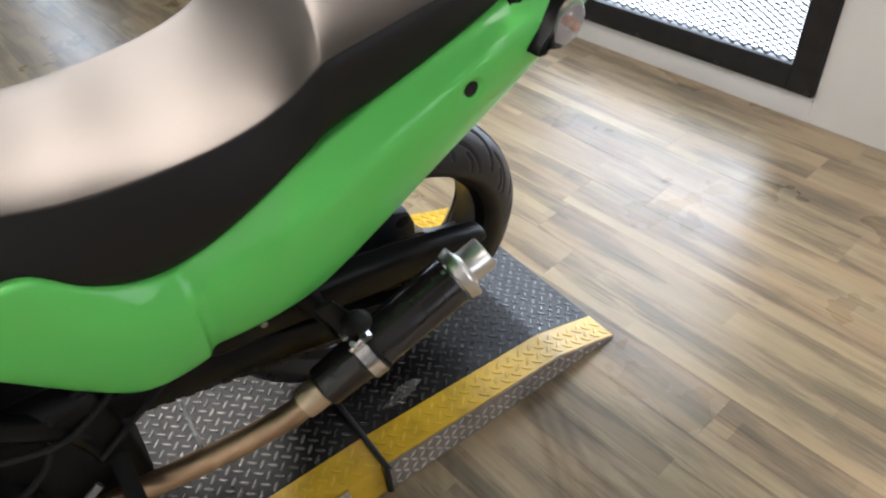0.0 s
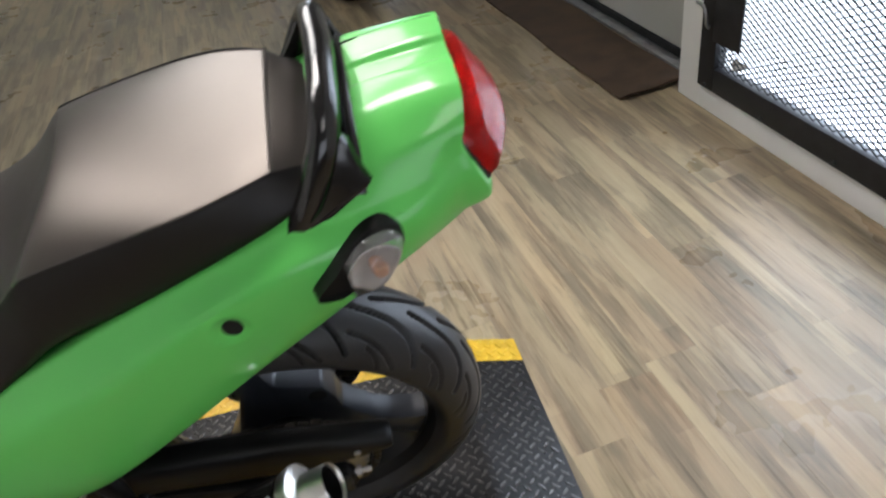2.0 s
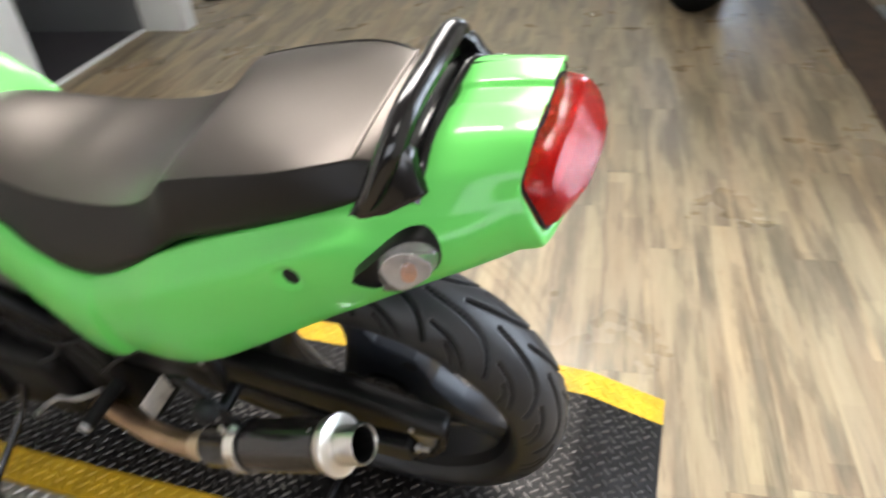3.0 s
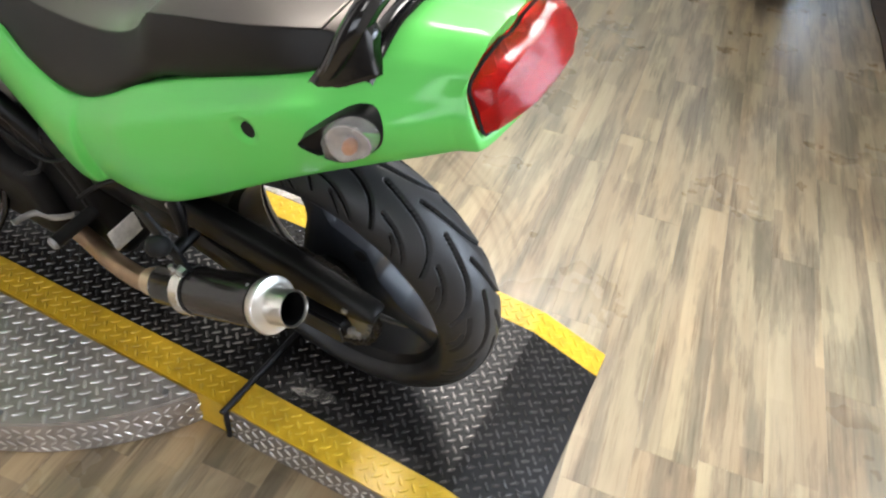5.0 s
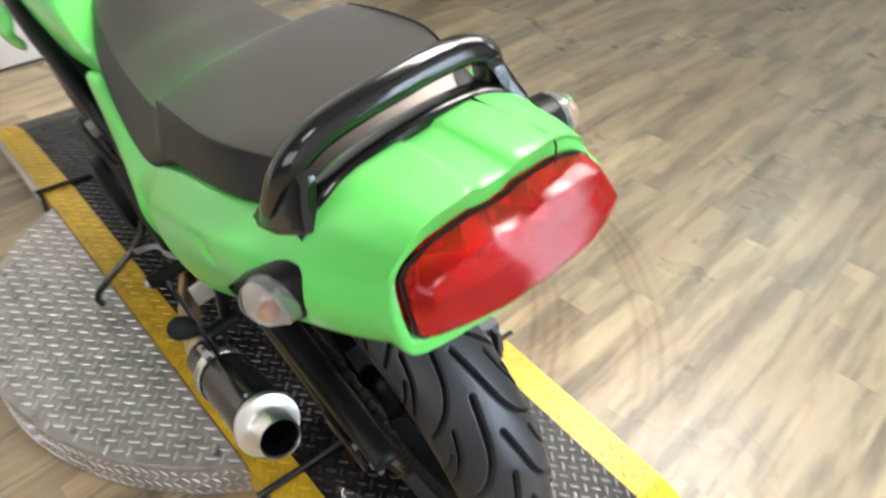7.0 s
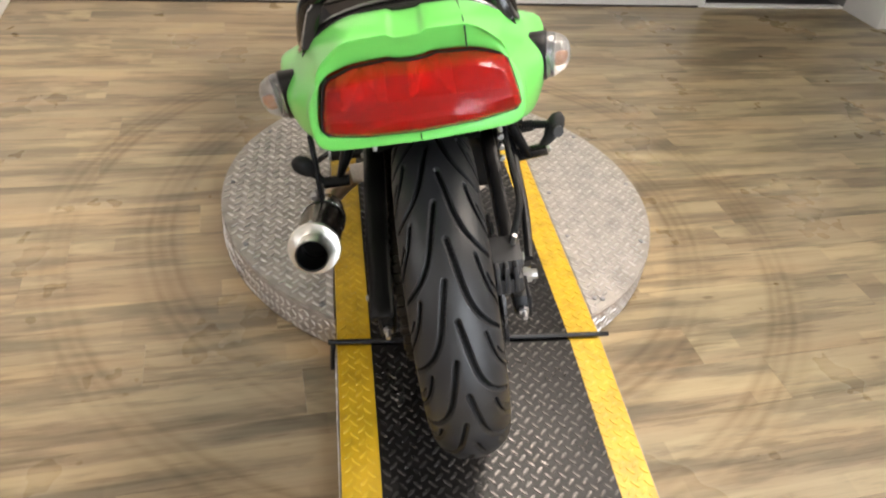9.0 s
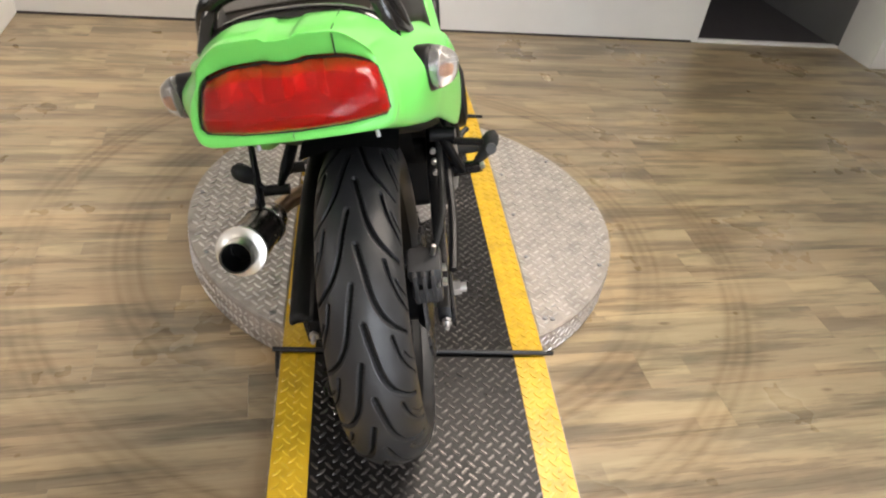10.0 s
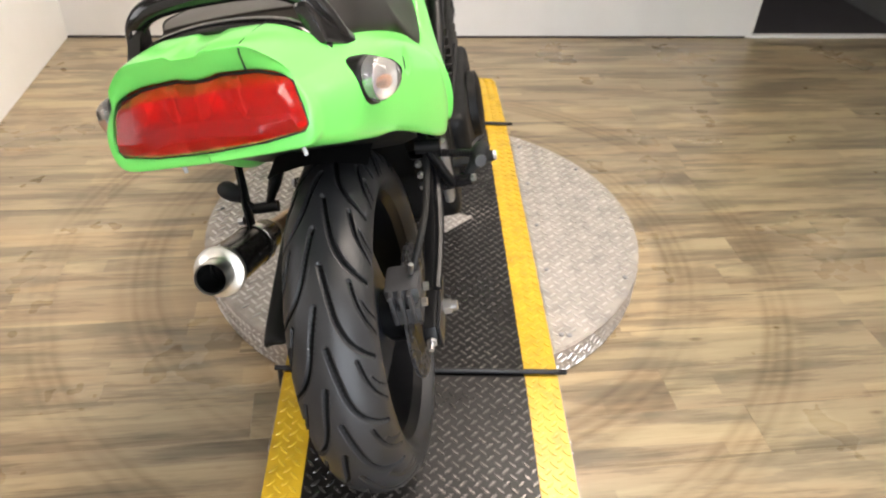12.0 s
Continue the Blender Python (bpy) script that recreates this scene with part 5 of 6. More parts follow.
# ---- rear brake on the right ----
cal = part("brake_caliper", join(box_bm((0.735, 0.062, 0.366), (0.812, 0.110, 0.398), 0.008), box_bm((0.742, 0.058, 0.405), (0.805, 0.112, 0.430), 0.008), box_bm((0.728, 0.072, 0.384), (0.738, 0.104, 0.404), 0.004), box_bm((0.740, 0.066, 0.394), (0.800, 0.106, 0.410), 0.003)), CALIPER_GREY, bike, "dark grey ribbed rear brake caliper", m=pose(0, 0.004, 0.0))
for k in range(3):
    part("caliper_rib", box_bm((0.800, 0.066 + k * 0.014, 0.372), (0.818, 0.073 + k * 0.014, 0.428), 0.003), CALIPER_GREY, cal)
part("caliper_bracket", plate_bm([(0.690, 0.285), (0.732, 0.285), (0.790, 0.360), (0.800, 0.400), (0.765, 0.405), (0.730, 0.350), (0.690, 0.318)], 0.088, 0.097, 0.002), ALLOY, cal)
part("caliper_bolt", revolve("caliper_bolt", [(0.11, 0), (0.11, 0.007), (0.118, 0.007), (0.118, 0)], 6, pose(0.756, 0, 0.392)), SILVER_BOLT, cal)
part("caliper_bolt", revolve("caliper_bolt", [(0.11, 0), (0.11, 0.007), (0.118, 0.007), (0.118, 0)], 6, pose(0.792, 0, 0.392)), SILVER_BOLT, cal)
part("bleed_nipple", tube("bleed_nipple", [(0.772, 0.10, 0.434), (0.774, 0.104, 0.452)], 0.004, 8), SILVER_BOLT, cal)
part("brake_hose", tube("brake_hose", spline([(0.76, 0.105, 0.43), (0.72, 0.125, 0.47), (0.64, 0.128, 0.475), (0.56, 0.128, 0.49), (0.50, 0.128, 0.54)], 6), 0.0058, 8), BLACK_RUBBER, bike, "black brake hose")
part("torque_arm", tube("torque_arm", spline([(0.745, 0.132, 0.375), (0.66, 0.140, 0.41), (0.57, 0.140, 0.45), (0.50, 0.140, 0.52)], 5), 0.0075, 8), SATIN_BLACK, bike, "black torque arm")
part("mudguard", loft_mesh("mudguard", [[(UC + (RT + 0.035) * math.sin(a), v, WC + (RT + 0.035) * math.cos(a) - 0.02 * (abs(v) / 0.09) ** 2) for v in (-0.075, -0.06, -0.02, 0.02, 0.06, 0.075)] for a in [radians(x) for x in range(-75, 8, 9)]]), BLACK_PLASTIC, bike, "black inner mudguard under the tail")

# ---- exhaust on the left ----
MA, MB = Vector((0.478, -0.214, 0.346)), Vector((0.752, -0.199, 0.462))
mp = axis_pose(MA, MB)
ml = (MB - MA).length
muffler = part("muffler", revolve("muffler", [(0.032, 0.022), (0.033, 0.0300), (0.036, 0.0315), (0.094, 0.0335), (0.098, 0.0365), (ml - 0.030, 0.0372), (ml - 0.030, 0.020)], 48, mp), CARBON, bike, "dark round muffler")
part("end_cap", revolve("end_cap", [(ml - 0.026, 0.0378), (ml - 0.014, 0.0415), (ml - 0.011, 0.0412), (ml - 0.0095, 0.0400), (ml - 0.0065, 0.0280), (ml - 0.004, 0.0258), (ml + 0.028, 0.0258), (ml + 0.030, 0.0248), (ml + 0.028, 0.0236), (ml - 0.05, 0.0232)], 48, mp), SATIN_STEEL, muffler, "polished conical end cap and outlet")
part("outlet_core", revolve("outlet_core", [(ml - 0.047, 0.0), (ml - 0.047, 0.0226), (ml + 0.022, 0.0230), (ml + 0.0255, 0.0228), (ml + 0.022, 0.0219), (ml - 0.045, 0.0216), (ml - 0.045, 0.0)], 32, mp), ENGINE_BLACK, muffler, "sooty black inside")
part("clamp_band", revolve("clamp_band", [(0.100, 0.0372), (0.101, 0.0395), (0.121, 0.0395), (0.122, 0.0372)], 48, mp), CHROME, muffler, "bright clamp band")
part("seam_ring", revolve("seam_ring", [(0.123, 0.0372), (0.1235, 0.0384), (0.128, 0.0384), (0.1285, 0.0372)], 48, mp), BLACK_RUBBER, muffler, "black rubber strip beside the clamp")
part("cap_rivet", revolve("cap_rivet", [(0, 0), (0, 0.003), (0.002, 0.002), (0.002, 0)], 8, mp @ pose(0, ml - 0.036, 0.0368, 90)), SILVER_BOLT, muffler)
part("inlet_collar", revolve("inlet_collar", [(-0.004, 0.0185), (-0.003, 0.0225), (0.006, 0.0235), (0.030, 0.0245), (0.032, 0.0225)], 40, mp), PALE_BRASS, muffler, "pale tanned steel collar")
pipe = spline([MB + (MA - MB) * 1.0, MA + (MA - MB) * 0.10, (0.36, -0.201, 0.302), (0.23, -0.168, 0.248), (0.09, -0.135, 0.185), (-0.15, -0.09, 0.13), (-0.33, -0.06, 0.17), (-0.40, -0.06, 0.26), (-0.36, -0.07, 0.36)], 7)
header = part("exhaust_pipe", tube("exhaust_pipe", pipe, 0.0180, 16), BRASS_PIPE, bike, "tan heat-coloured exhaust pipe")
part("pipe_clamp_bolt", tube("pipe_clamp_bolt", [mp @ Vector((0.004, 0.108, 0.038)), mp @ Vector((0.004, 0.108, 0.056))], 0.0042, 8), SILVER_BOLT, header)
part("clamp_ear", tube("clamp_ear", [mp @ Vector((0.004, 0.100, 0.040)), mp @ Vector((0.004, 0.121, 0.047))], 0.005, 8), CHROME, header)
part("muffler_bracket", plate_bm([(0.535, 0.400), (0.565, 0.400), (0.548, 0.455), (0.515, 0.520), (0.490, 0.520), (0.515, 0.450)], -0.196, -0.190, 0.002), SATIN_BLACK, bike, "black muffler hanger", m=pose(0.025, -0.008, 0.018))
part("hanger_bolt", revolve("hanger_bolt", [(0, 0), (0, 0.008), (0.010, 0.008), (0.010, 0)], 6, pose(0.577, -0.208, 0.440, 0, 0, 180)), SILVER_BOLT, bike)

# ---- passenger pegs and hangers ----
for s in (-1, 1):
    if s < 0:
        hanger = part("peg_hanger", tube("peg_hanger", spline([(0.47, -0.118, 0.560), (0.50, -0.128, 0.525), (0.528, -0.150, 0.480), (0.545, -0.168, 0.446)], 6), [0.019] * 13 + [0.017, 0.015, 0.013, 0.012, 0.011, 0.010], 10, 0.55), SATIN_BLACK, bike, "black passenger peg hanger")
        part("peg_mount", tube("peg_mount", [(0.548, -0.150, 0.444), (0.550, -0.196, 0.446)], 0.0105, 12), SATIN_BLACK, hanger)
        peg = part("footpeg", tube("footpeg", spline([(0.552, -0.192, 0.448), (0.556, -0.206, 0.472), (0.562, -0.218, 0.494), (0.572, -0.232, 0.512)], 5), [0.005, 0.005, 0.0055, 0.006, 0.007, 0.008, 0.010, 0.013, 0.0150, 0.0160, 0.0165, 0.0165, 0.0155, 0.013, 0.009, 0.003], 12), BLACK_RUBBER, bike, "folded black rubber passenger peg")
        part("peg_pin", tube("peg_pin", [(0.55, -0.196, 0.447), (0.55, -0.207, 0.447)], 0.0045, 8), SILVER_BOLT, peg)
    else:
        hanger = part("peg_hanger", tube("peg_hanger", spline([(0.47, 0.116, 0.560), (0.52, 0.122, 0.545), (0.555, 0.136, 0.520), (0.560, 0.152, 0.480), (0.552, 0.164, 0.446)], 6), 0.0115, 10, 0.75), SATIN_BLACK, bike, "black passenger peg hanger")
        part("hanger_boss", tube("hanger_boss", [(0.556, 0.116, 0.526), (0.557, 0.158, 0.522)], 0.0125, 14), SATIN_BLACK, hanger)
        part("peg_mount", tube("peg_mount", [(0.545, 0.144, 0.440), (0.556, 0.200, 0.452)], 0.0115, 14), GLOSS_BLACK, hanger)
        for f in (0.0, 1.0):
            a, b = Vector((0.545, 0.144, 0.440)), Vector((0.556, 0.200, 0.452))
            d = (b - a).normalized() * (1 if f else -1)
            bolt_head("peg_bolt", axis_pose(a.lerp(b, f), a.lerp(b, f) + d), 0.007, 0.006, SILVER_BOLT, hanger)
        peg = part("footpeg", tube("footpeg", [(0.553, 0.190, 0.456), (0.548, 0.204, 0.468), (0.541, 0.213, 0.478), (0.535, 0.220, 0.488), (0.530, 0.226, 0.498), (0.527, 0.229, 0.503)], [0.006, 0.010, 0.0145, 0.016, 0.012, 0.003], 14), BLACK_RUBBER, bike, "folded black rubber passenger peg")
        part("peg_cap", revolve("peg_cap", [(0.0, 0.0), (0.0, 0.011), (0.003, 0.010), (0.003, 0.0)], 16, axis_pose((0.542, 0.213, 0.480), (0.60, 0.235, 0.495)) @ pose(0, 0.0165, 0)), CALIPER_GREY, peg)
        ribs = [Vector((0.552, 0.152, 0.506)).lerp(Vector((0.540, 0.206, 0.490)), i / 24) for i in range(25)]
        part("return_spring", tube("return_spring", ribs, [0.0075 if i % 2 else 0.0058 for i in range(25)], 10), SATIN_BLACK, hanger)
        for w in (0.505, 0.484, 0.462):
            bolt_head("clamp_bolt", pose(0.575, 0.118, w, 0, 0, -90), 0.006, 0.008, SILVER_BOLT, hanger)
    rp = part("rider_peg", tube("rider_peg", [(0.235, s * 0.13, 0.30), (0.237, s * 0.225, 0.305)], 0.0125, 12), BLACK_RUBBER, bike, "black rubber rider peg")
    part("peg_end", revolve("peg_end", [(0, 0), (0, 0.0125), (0.006, 0.010), (0.006, 0)], 12, axis_pose((0.237, s * 0.225, 0.305), (0.237, s * 0.3, 0.307))), ALLOY, rp)
part("rearset_plate", plate_bm([(0.22, 0.28), (0.27, 0.42), (0.38, 0.50), (0.50, 0.54), (0.50, 0.49), (0.42, 0.42), (0.36, 0.30), (0.30, 0.25)], 0.126, 0.133, 0.003), SATIN_BLACK, bike, "black rear-set plate")
part("pale_plate", box_bm((0.333, -0.178, 0.291), (0.337, -0.118, 0.338), 0.002), PALE_METAL, bike, "small pale plate on the left side")
part("brake_reservoir", revolve("brake_reservoir", [(0, 0), (0, 0.017), (0.035, 0.017), (0.036, 0.020), (0.046, 0.020), (0.046, 0)], 20, pose(0.49, 0.135, 0.50, 90)), BLACK_PLASTIC, bike, "rear brake fluid reservoir")
part("master_cylinder", tube("master_cylinder", [(0.50, 0.150, 0.50), (0.495, 0.148, 0.42), (0.49, 0.146, 0.37)], [0.011, 0.013, 0.008], 12), ALLOY, bike, "rear brake master cylinder")
part("brake_pedal", tube("brake_pedal", spline([(0.24, 0.15, 0.27), (0.18, 0.16, 0.24), (0.10, 0.17, 0.255), (0.07, 0.19, 0.262)], 5), 0.007, 8), SATIN_BLACK, bike)
part("gear_lever", tube("gear_lever", spline([(0.20, -0.15, 0.285), (0.14, -0.165, 0.255), (0.09, -0.175, 0.25), (0.08, -0.215, 0.255)], 5), 0.006, 8), ALLOY, bike, "gear lever")

# ---- frame, engine, tank, front ----
for side in (-1, 1):
    part("subframe_tube", tube("subframe_tube", spline([(0.13, side * 0.11, 0.60), (0.30, side * 0.115, 0.66), (0.55, side * 0.105, 0.72), (0.80, side * 0.085, 0.79)], 6), 0.0125, 10), SATIN_BLACK, bike)
    part("subframe_strut", tube("subframe_strut", spline([(0.20, side * 0.115, 0.44), (0.36, side * 0.118, 0.545), (0.56, side * 0.108, 0.665), (0.70, side * 0.095, 0.75)], 6), 0.0105, 10), SATIN_BLACK, bike)
    part("main_frame_rail", tube("main_frame_rail", spline([(-0.42, side * 0.05, 0.80), (-0.20, side * 0.14, 0.70), (0.05, side * 0.14, 0.58), (0.20, side * 0.125, 0.42), (0.22, side * 0.12, 0.30)], 6), 0.017, 10), SATIN_BLACK, bike, "black steel frame rail")
    part("lower_frame_rail", tube("lower_frame_rail", spline([(-0.40, side * 0.06, 0.72), (-0.38, side * 0.12, 0.40), (-0.28, side * 0.13, 0.17), (0.05, side * 0.13, 0.15), (0.20, side * 0.12, 0.26), (0.22, side * 0.12, 0.36)], 6), 0.014, 10), SATIN_BLACK, bike)
part("shock_absorber", tube("shock_absorber", [(0.34, 0, 0.36), (0.24, 0, 0.60)], 0.024, 14), SATIN_BLACK, bike)
coil = [(0.33 - 0.075 * i / 120, 0.034 * math.cos(i * 0.42), 0.385 + 0.18 * i / 120 + 0.0) for i in range(121)]
coil = [(u + 0.034 * math.sin(i * 0.42), v, w) for i, (u, v, w) in enumerate(coil)]
part("shock_spring", tube("shock_spring", coil, 0.005, 6), BLACK_STEEL, bike, "dark coil spring")
eng = part("engine", join(box_bm((0.10, -0.135, 0.17), (0.262, 0.135, 0.47), 0.025, 3), box_bm((-0.30, -0.17, 0.17), (0.14, 0.17, 0.36), 0.03, 3), box_bm((-0.27, -0.14, 0.34), (-0.03, 0.14, 0.56), 0.02, 2)), ENGINE_BLACK, bike, "black parallel-twin engine")
for i in range(7):
    part("cooling_fin", box_bm((-0.285, -0.15, 0.37 + i * 0.022), (-0.015, 0.15, 0.378 + i * 0.022), 0.003, 1), ENGINE_BLACK, eng)
for side in (-1, 1):
    part("engine_cover", revolve("engine_cover", [(0, 0.0), (0, 0.085), (-0.02, 0.082), (-0.028, 0.06), (-0.03, 0.0)], 32, pose(-0.10, side * 0.17, 0.27, 0, 0, 0 if side < 0 else 180)), ENGINE_BLACK, eng, "round engine side cover")
    part("carburettor", join(box_bm((-0.01, side * 0.055 - 0.03, 0.44), (0.08, side * 0.055 + 0.03, 0.53), 0.012), box_bm((0.0, side * 0.055 - 0.025, 0.39), (0.05, side * 0.055 + 0.025, 0.44), 0.01)), ALLOY, bike, "carburettor")
part("sprocket_cover", revolve("sprocket_cover", [(0, 0.0), (0, 0.07), (-0.012, 0.068), (-0.018, 0.05), (-0.018, 0.0)], 28, pose(0.10, -0.115, 0.395)), ENGINE_BLACK, eng, "black sprocket cover")
part("air_box", box_bm((0.09, -0.10, 0.45), (0.34, 0.10, 0.65), 0.03, 3), BLACK_PLASTIC, bike, "black air box")
part("battery_box", box_bm((0.36, -0.09, 0.53), (0.46, 0.09, 0.67), 0.015), BLACK_PLASTIC, bike)
for k, (a, b, c) in enumerate((((0.12, -0.13, 0.50), (0.05, -0.155, 0.42), (-0.05, -0.165, 0.46)), ((0.20, -0.13, 0.46), (0.16, -0.15, 0.38), (0.06, -0.16, 0.33)), ((0.30, -0.12, 0.47), (0.20, -0.145, 0.42), (0.10, -0.15, 0.47)), ((0.28, 0.13, 0.48), (0.16, 0.15, 0.42), (0.02, 0.165, 0.48)), ((0.40, -0.115, 0.46), (0.30, -0.135, 0.40), (0.22, -0.14, 0.33)))):
    part("cable", tube("cable", spline([a, b, c], 8), 0.0045, 8), BLACK_RUBBER, bike, "black cable")
part("fuel_tap", box_bm((0.06, -0.165, 0.515), (0.09, -0.145, 0.535), 0.004), ALLOY, bike)
# side stand, its tip on the deck
SC = BIKE.inverted() @ Vector((-0.06, 0.745, TOP + 0.006))
part("side_stand", tube("side_stand", spline([(0.00, -0.165, 0.26), (-0.01, -0.20, 0.20), (SC.x + 0.02, SC.y + 0.015, SC.z + 0.05), (SC.x, SC.y, SC.z)], 6), 0.0075, 10), GLOSS_BLACK, bike, "slim black side stand resting on the deck")


def tank_mesh():
    st = [(-0.37, 0.86, 0.03, 0.80, 0.05, 0.78), (-0.34, 0.910, 0.09, 0.85, 0.12, 0.74), (-0.25, 0.935, 0.11, 0.86, 0.150, 0.68), (-0.12, 0.930, 0.11, 0.84, 0.152, 0.640), (-0.02, 0.908, 0.102, 0.82, 0.146, 0.610),
          (0.04, 0.880, 0.092, 0.80, 0.138, 0.620), (0.085, 0.842, 0.080, 0.785, 0.131, 0.640), (0.115, 0.806, 0.070, 0.770, 0.126, 0.655), (0.132, 0.778, 0.062, 0.755, 0.123, 0.665), (0.140, 0.762, 0.056, 0.745, 0.121, 0.670)]
    rows = []
    for u, top, tv, mw, mv, low in st:
        half = [(0.0, top), (tv * 0.6, top - 0.004), (tv, top - 0.02), (mv * 0.95, mw + 0.02), (mv, mw - 0.03), (mv * 0.92, low + 0.02), (mv * 0.8, low), (0.0, low)]
        # the flanks reach back beside the nose of the seat
        half = [(u + 0.090 * clamp01((0.765 - w) / 0.075) * clamp01((u + 0.05) / 0.15) * (v > 0.02), v, w) for v, w in half]
        rows.append(half + [(x, -v, w) for x, v, w in half[-2:0:-1]])
    return loft_mesh("fuel_tank", rows, closed=True, cap_ends=True, sharp=70)


tank = part("fuel_tank", tank_mesh(), GREEN, bike, "lime green fuel tank", subdiv=2)
part("filler_cap", revolve("filler_cap", [(0, 0.0), (0, 0.045), (0.006, 0.045), (0.010, 0.036), (0.010, 0)], 32, pose(-0.16, 0, 0.942, 90)), CHROME, tank, "round filler cap")
for side in (-1, 1):
    rows = []
    for u, top, low, v in ((-0.74, 0.78, 0.70, 0.12), (-0.62, 0.90, 0.58, 0.175), (-0.50, 0.88, 0.52, 0.190), (-0.38, 0.78, 0.51, 0.195), (-0.30, 0.70, 0.52, 0.190), (-0.24, 0.66, 0.55, 0.185), (-0.20, 0.63, 0.58, 0.180)):
        mid = (top + low) / 2
        rows.append([(u, side * (v - 0.015), low), (u, side * (v + 0.004), low + 0.03), (u, side * (v + 0.012), mid), (u, side * v, top - 0.03), (u, side * (v - 0.02), top), (u, side * (v - 0.028), top - 0.004), (u, side * (v - 0.008), top - 0.034), (u, side * (v + 0.004), mid), (u, side * (v - 0.004), low + 0.03), (u, side * (v - 0.022), low + 0.004)])
    part("side_fairing", loft_mesh("side_fairing", rows, closed=True, cap_ends=True, sharp=60), GREEN, bike, "lime green side fairing", subdiv=1)
    part("fork_leg", tube("fork_leg", [(-0.735, side * 0.095, 0.30), (-0.64, side * 0.095, 0.52), (-0.63, side * 0.095, 0.54), (-0.50, side * 0.095, 0.86)], [0.026, 0.026, 0.019, 0.019], 16), SATIN_BLACK, bike, "front fork leg")
    part("clip_on", tube("clip_on", spline([(-0.50, side * 0.095, 0.875), (-0.485, side * 0.16, 0.885), (-0.43, side * 0.26, 0.875), (-0.40, side * 0.34, 0.865)], 5), 0.0115, 12), SATIN_BLACK, bike, "black handlebar")
    part("grip", tube("grip", [(-0.425, side * 0.265, 0.8745), (-0.396, side * 0.355, 0.864)], 0.0165, 14), BLACK_RUBBER, bike, "black rubber grip")
    part("mirror", tube("mirror", spline([(-0.66, side * 0.12, 0.93), (-0.64, side * 0.22, 0.99), (-0.62, side * 0.30, 1.02)], 5), [0.006] * 8 + [0.02, 0.035, 0.02], 12, 0.6), BLACK_PLASTIC, bike, "black mirror on a stalk")
    part("lever", tube("lever", spline([(-0.46, side * 0.20, 0.885), (-0.47, side * 0.27, 0.88), (-0.44, side * 0.35, 0.868)], 5), 0.004, 8), ALLOY, bike)
part("nose_fairing", loft_mesh("nose_fairing", [[(u, v, w) for v, w in ((-hv, lo), (-hv * 0.98, (lo + hi) / 2), (-hv * 0.7, hi - 0.01), (0, hi), (hv * 0.7, hi - 0.01), (hv * 0.98, (lo + hi) / 2), (hv, lo))] for u, hv, lo, hi in ((-0.90, 0.05, 0.74, 0.80), (-0.86, 0.12, 0.68, 0.86), (-0.78, 0.17, 0.66, 0.93), (-0.66, 0.20, 0.66, 0.97), (-0.58, 0.205, 0.70, 0.955))]), GREEN, bike, "lime green nose fairing", subdiv=2)
part("windscreen", loft_mesh("windscreen", [[(u, v, w) for v, w in ((-hv, hi - 0.05), (-hv * 0.7, hi - 0.01), (0, hi), (hv * 0.7, hi - 0.01), (hv, hi - 0.05))] for u, hv, hi in ((-0.78, 0.13, 0.935), (-0.70, 0.15, 1.01), (-0.60, 0.14, 1.08), (-0.55, 0.11, 1.10))]), glass_like("smoked_screen", (0.25, 0.25, 0.26), 0.05, 0.8), bike, "smoked windscreen", subdiv=2)
part("steering_stem", box_bm((-0.53, -0.12, 0.81), (-0.47, 0.12, 0.85), 0.012), SATIN_BLACK, bike)
front = thing("front_wheel", "", "", None)
front.parent = bike
front.matrix_local = pose(-0.735, 0, 0.292)
part("tyre", tyre_mesh("tyre", 0.293, 0.056, 0.050, 0.028, 240, 17, False), TYRE, front, "black front tyre")
part("rim", revolve("rim", [(-0.042, 0.218), (-0.044, 0.228), (-0.038, 0.218), (-0.025, 0.208), (0.025, 0.208), (0.038, 0.218), (0.044, 0.228), (0.042, 0.218), (0.025, 0.2), (-0.025, 0.2)], 64, None, True), SATIN_BLACK, front)
part("spoke_star", plate_bm(star_outline(0), -0.02, 0.02, 0.006), RIM_PAINT, front)
part("hub", revolve("hub", [(-0.05, 0.01), (-0.05, 0.04), (0.05, 0.04), (0.05, 0.01)], 32), SATIN_BLACK, front)
part("brake_disc", revolve("brake_disc", [(-0.065, 0.09), (-0.065, 0.14), (-0.060, 0.14), (-0.060, 0.09)], 64, None, True), ALLOY, front)
part("axle", revolve("axle", [(-0.12, 0.0), (-0.12, 0.01), (0.12, 0.01), (0.12, 0.0)], 16), SILVER_BOLT, front)
part("front_mudguard", loft_mesh("front_mudguard", [[(-0.735 + 0.318 * math.sin(a), v, 0.292 + 0.318 * math.cos(a) - 0.03 * (abs(v) / 0.07) ** 2) for v in (-0.07, -0.04, 0, 0.04, 0.07)] for a in [radians(x) for x in range(-55, 62, 13)]]), GREEN, bike, "lime green front mudguard", subdiv=1)

# ---- the other motorcycle, a cruiser parked further off ----
CRUISE = Matrix(((-0.4898, -0.7998, 0.3478, 1.0417), (0.8718, -0.4488, 0.1951, 4.0320), (0.0, 0.3987, 0.9171, 0.005), (0, 0, 0, 1)))
cruiser = thing("cruiser_motorcycle", "silver cruiser motorcycle with whitewall tyres on its kickstand", "motorcycle", CRUISE)


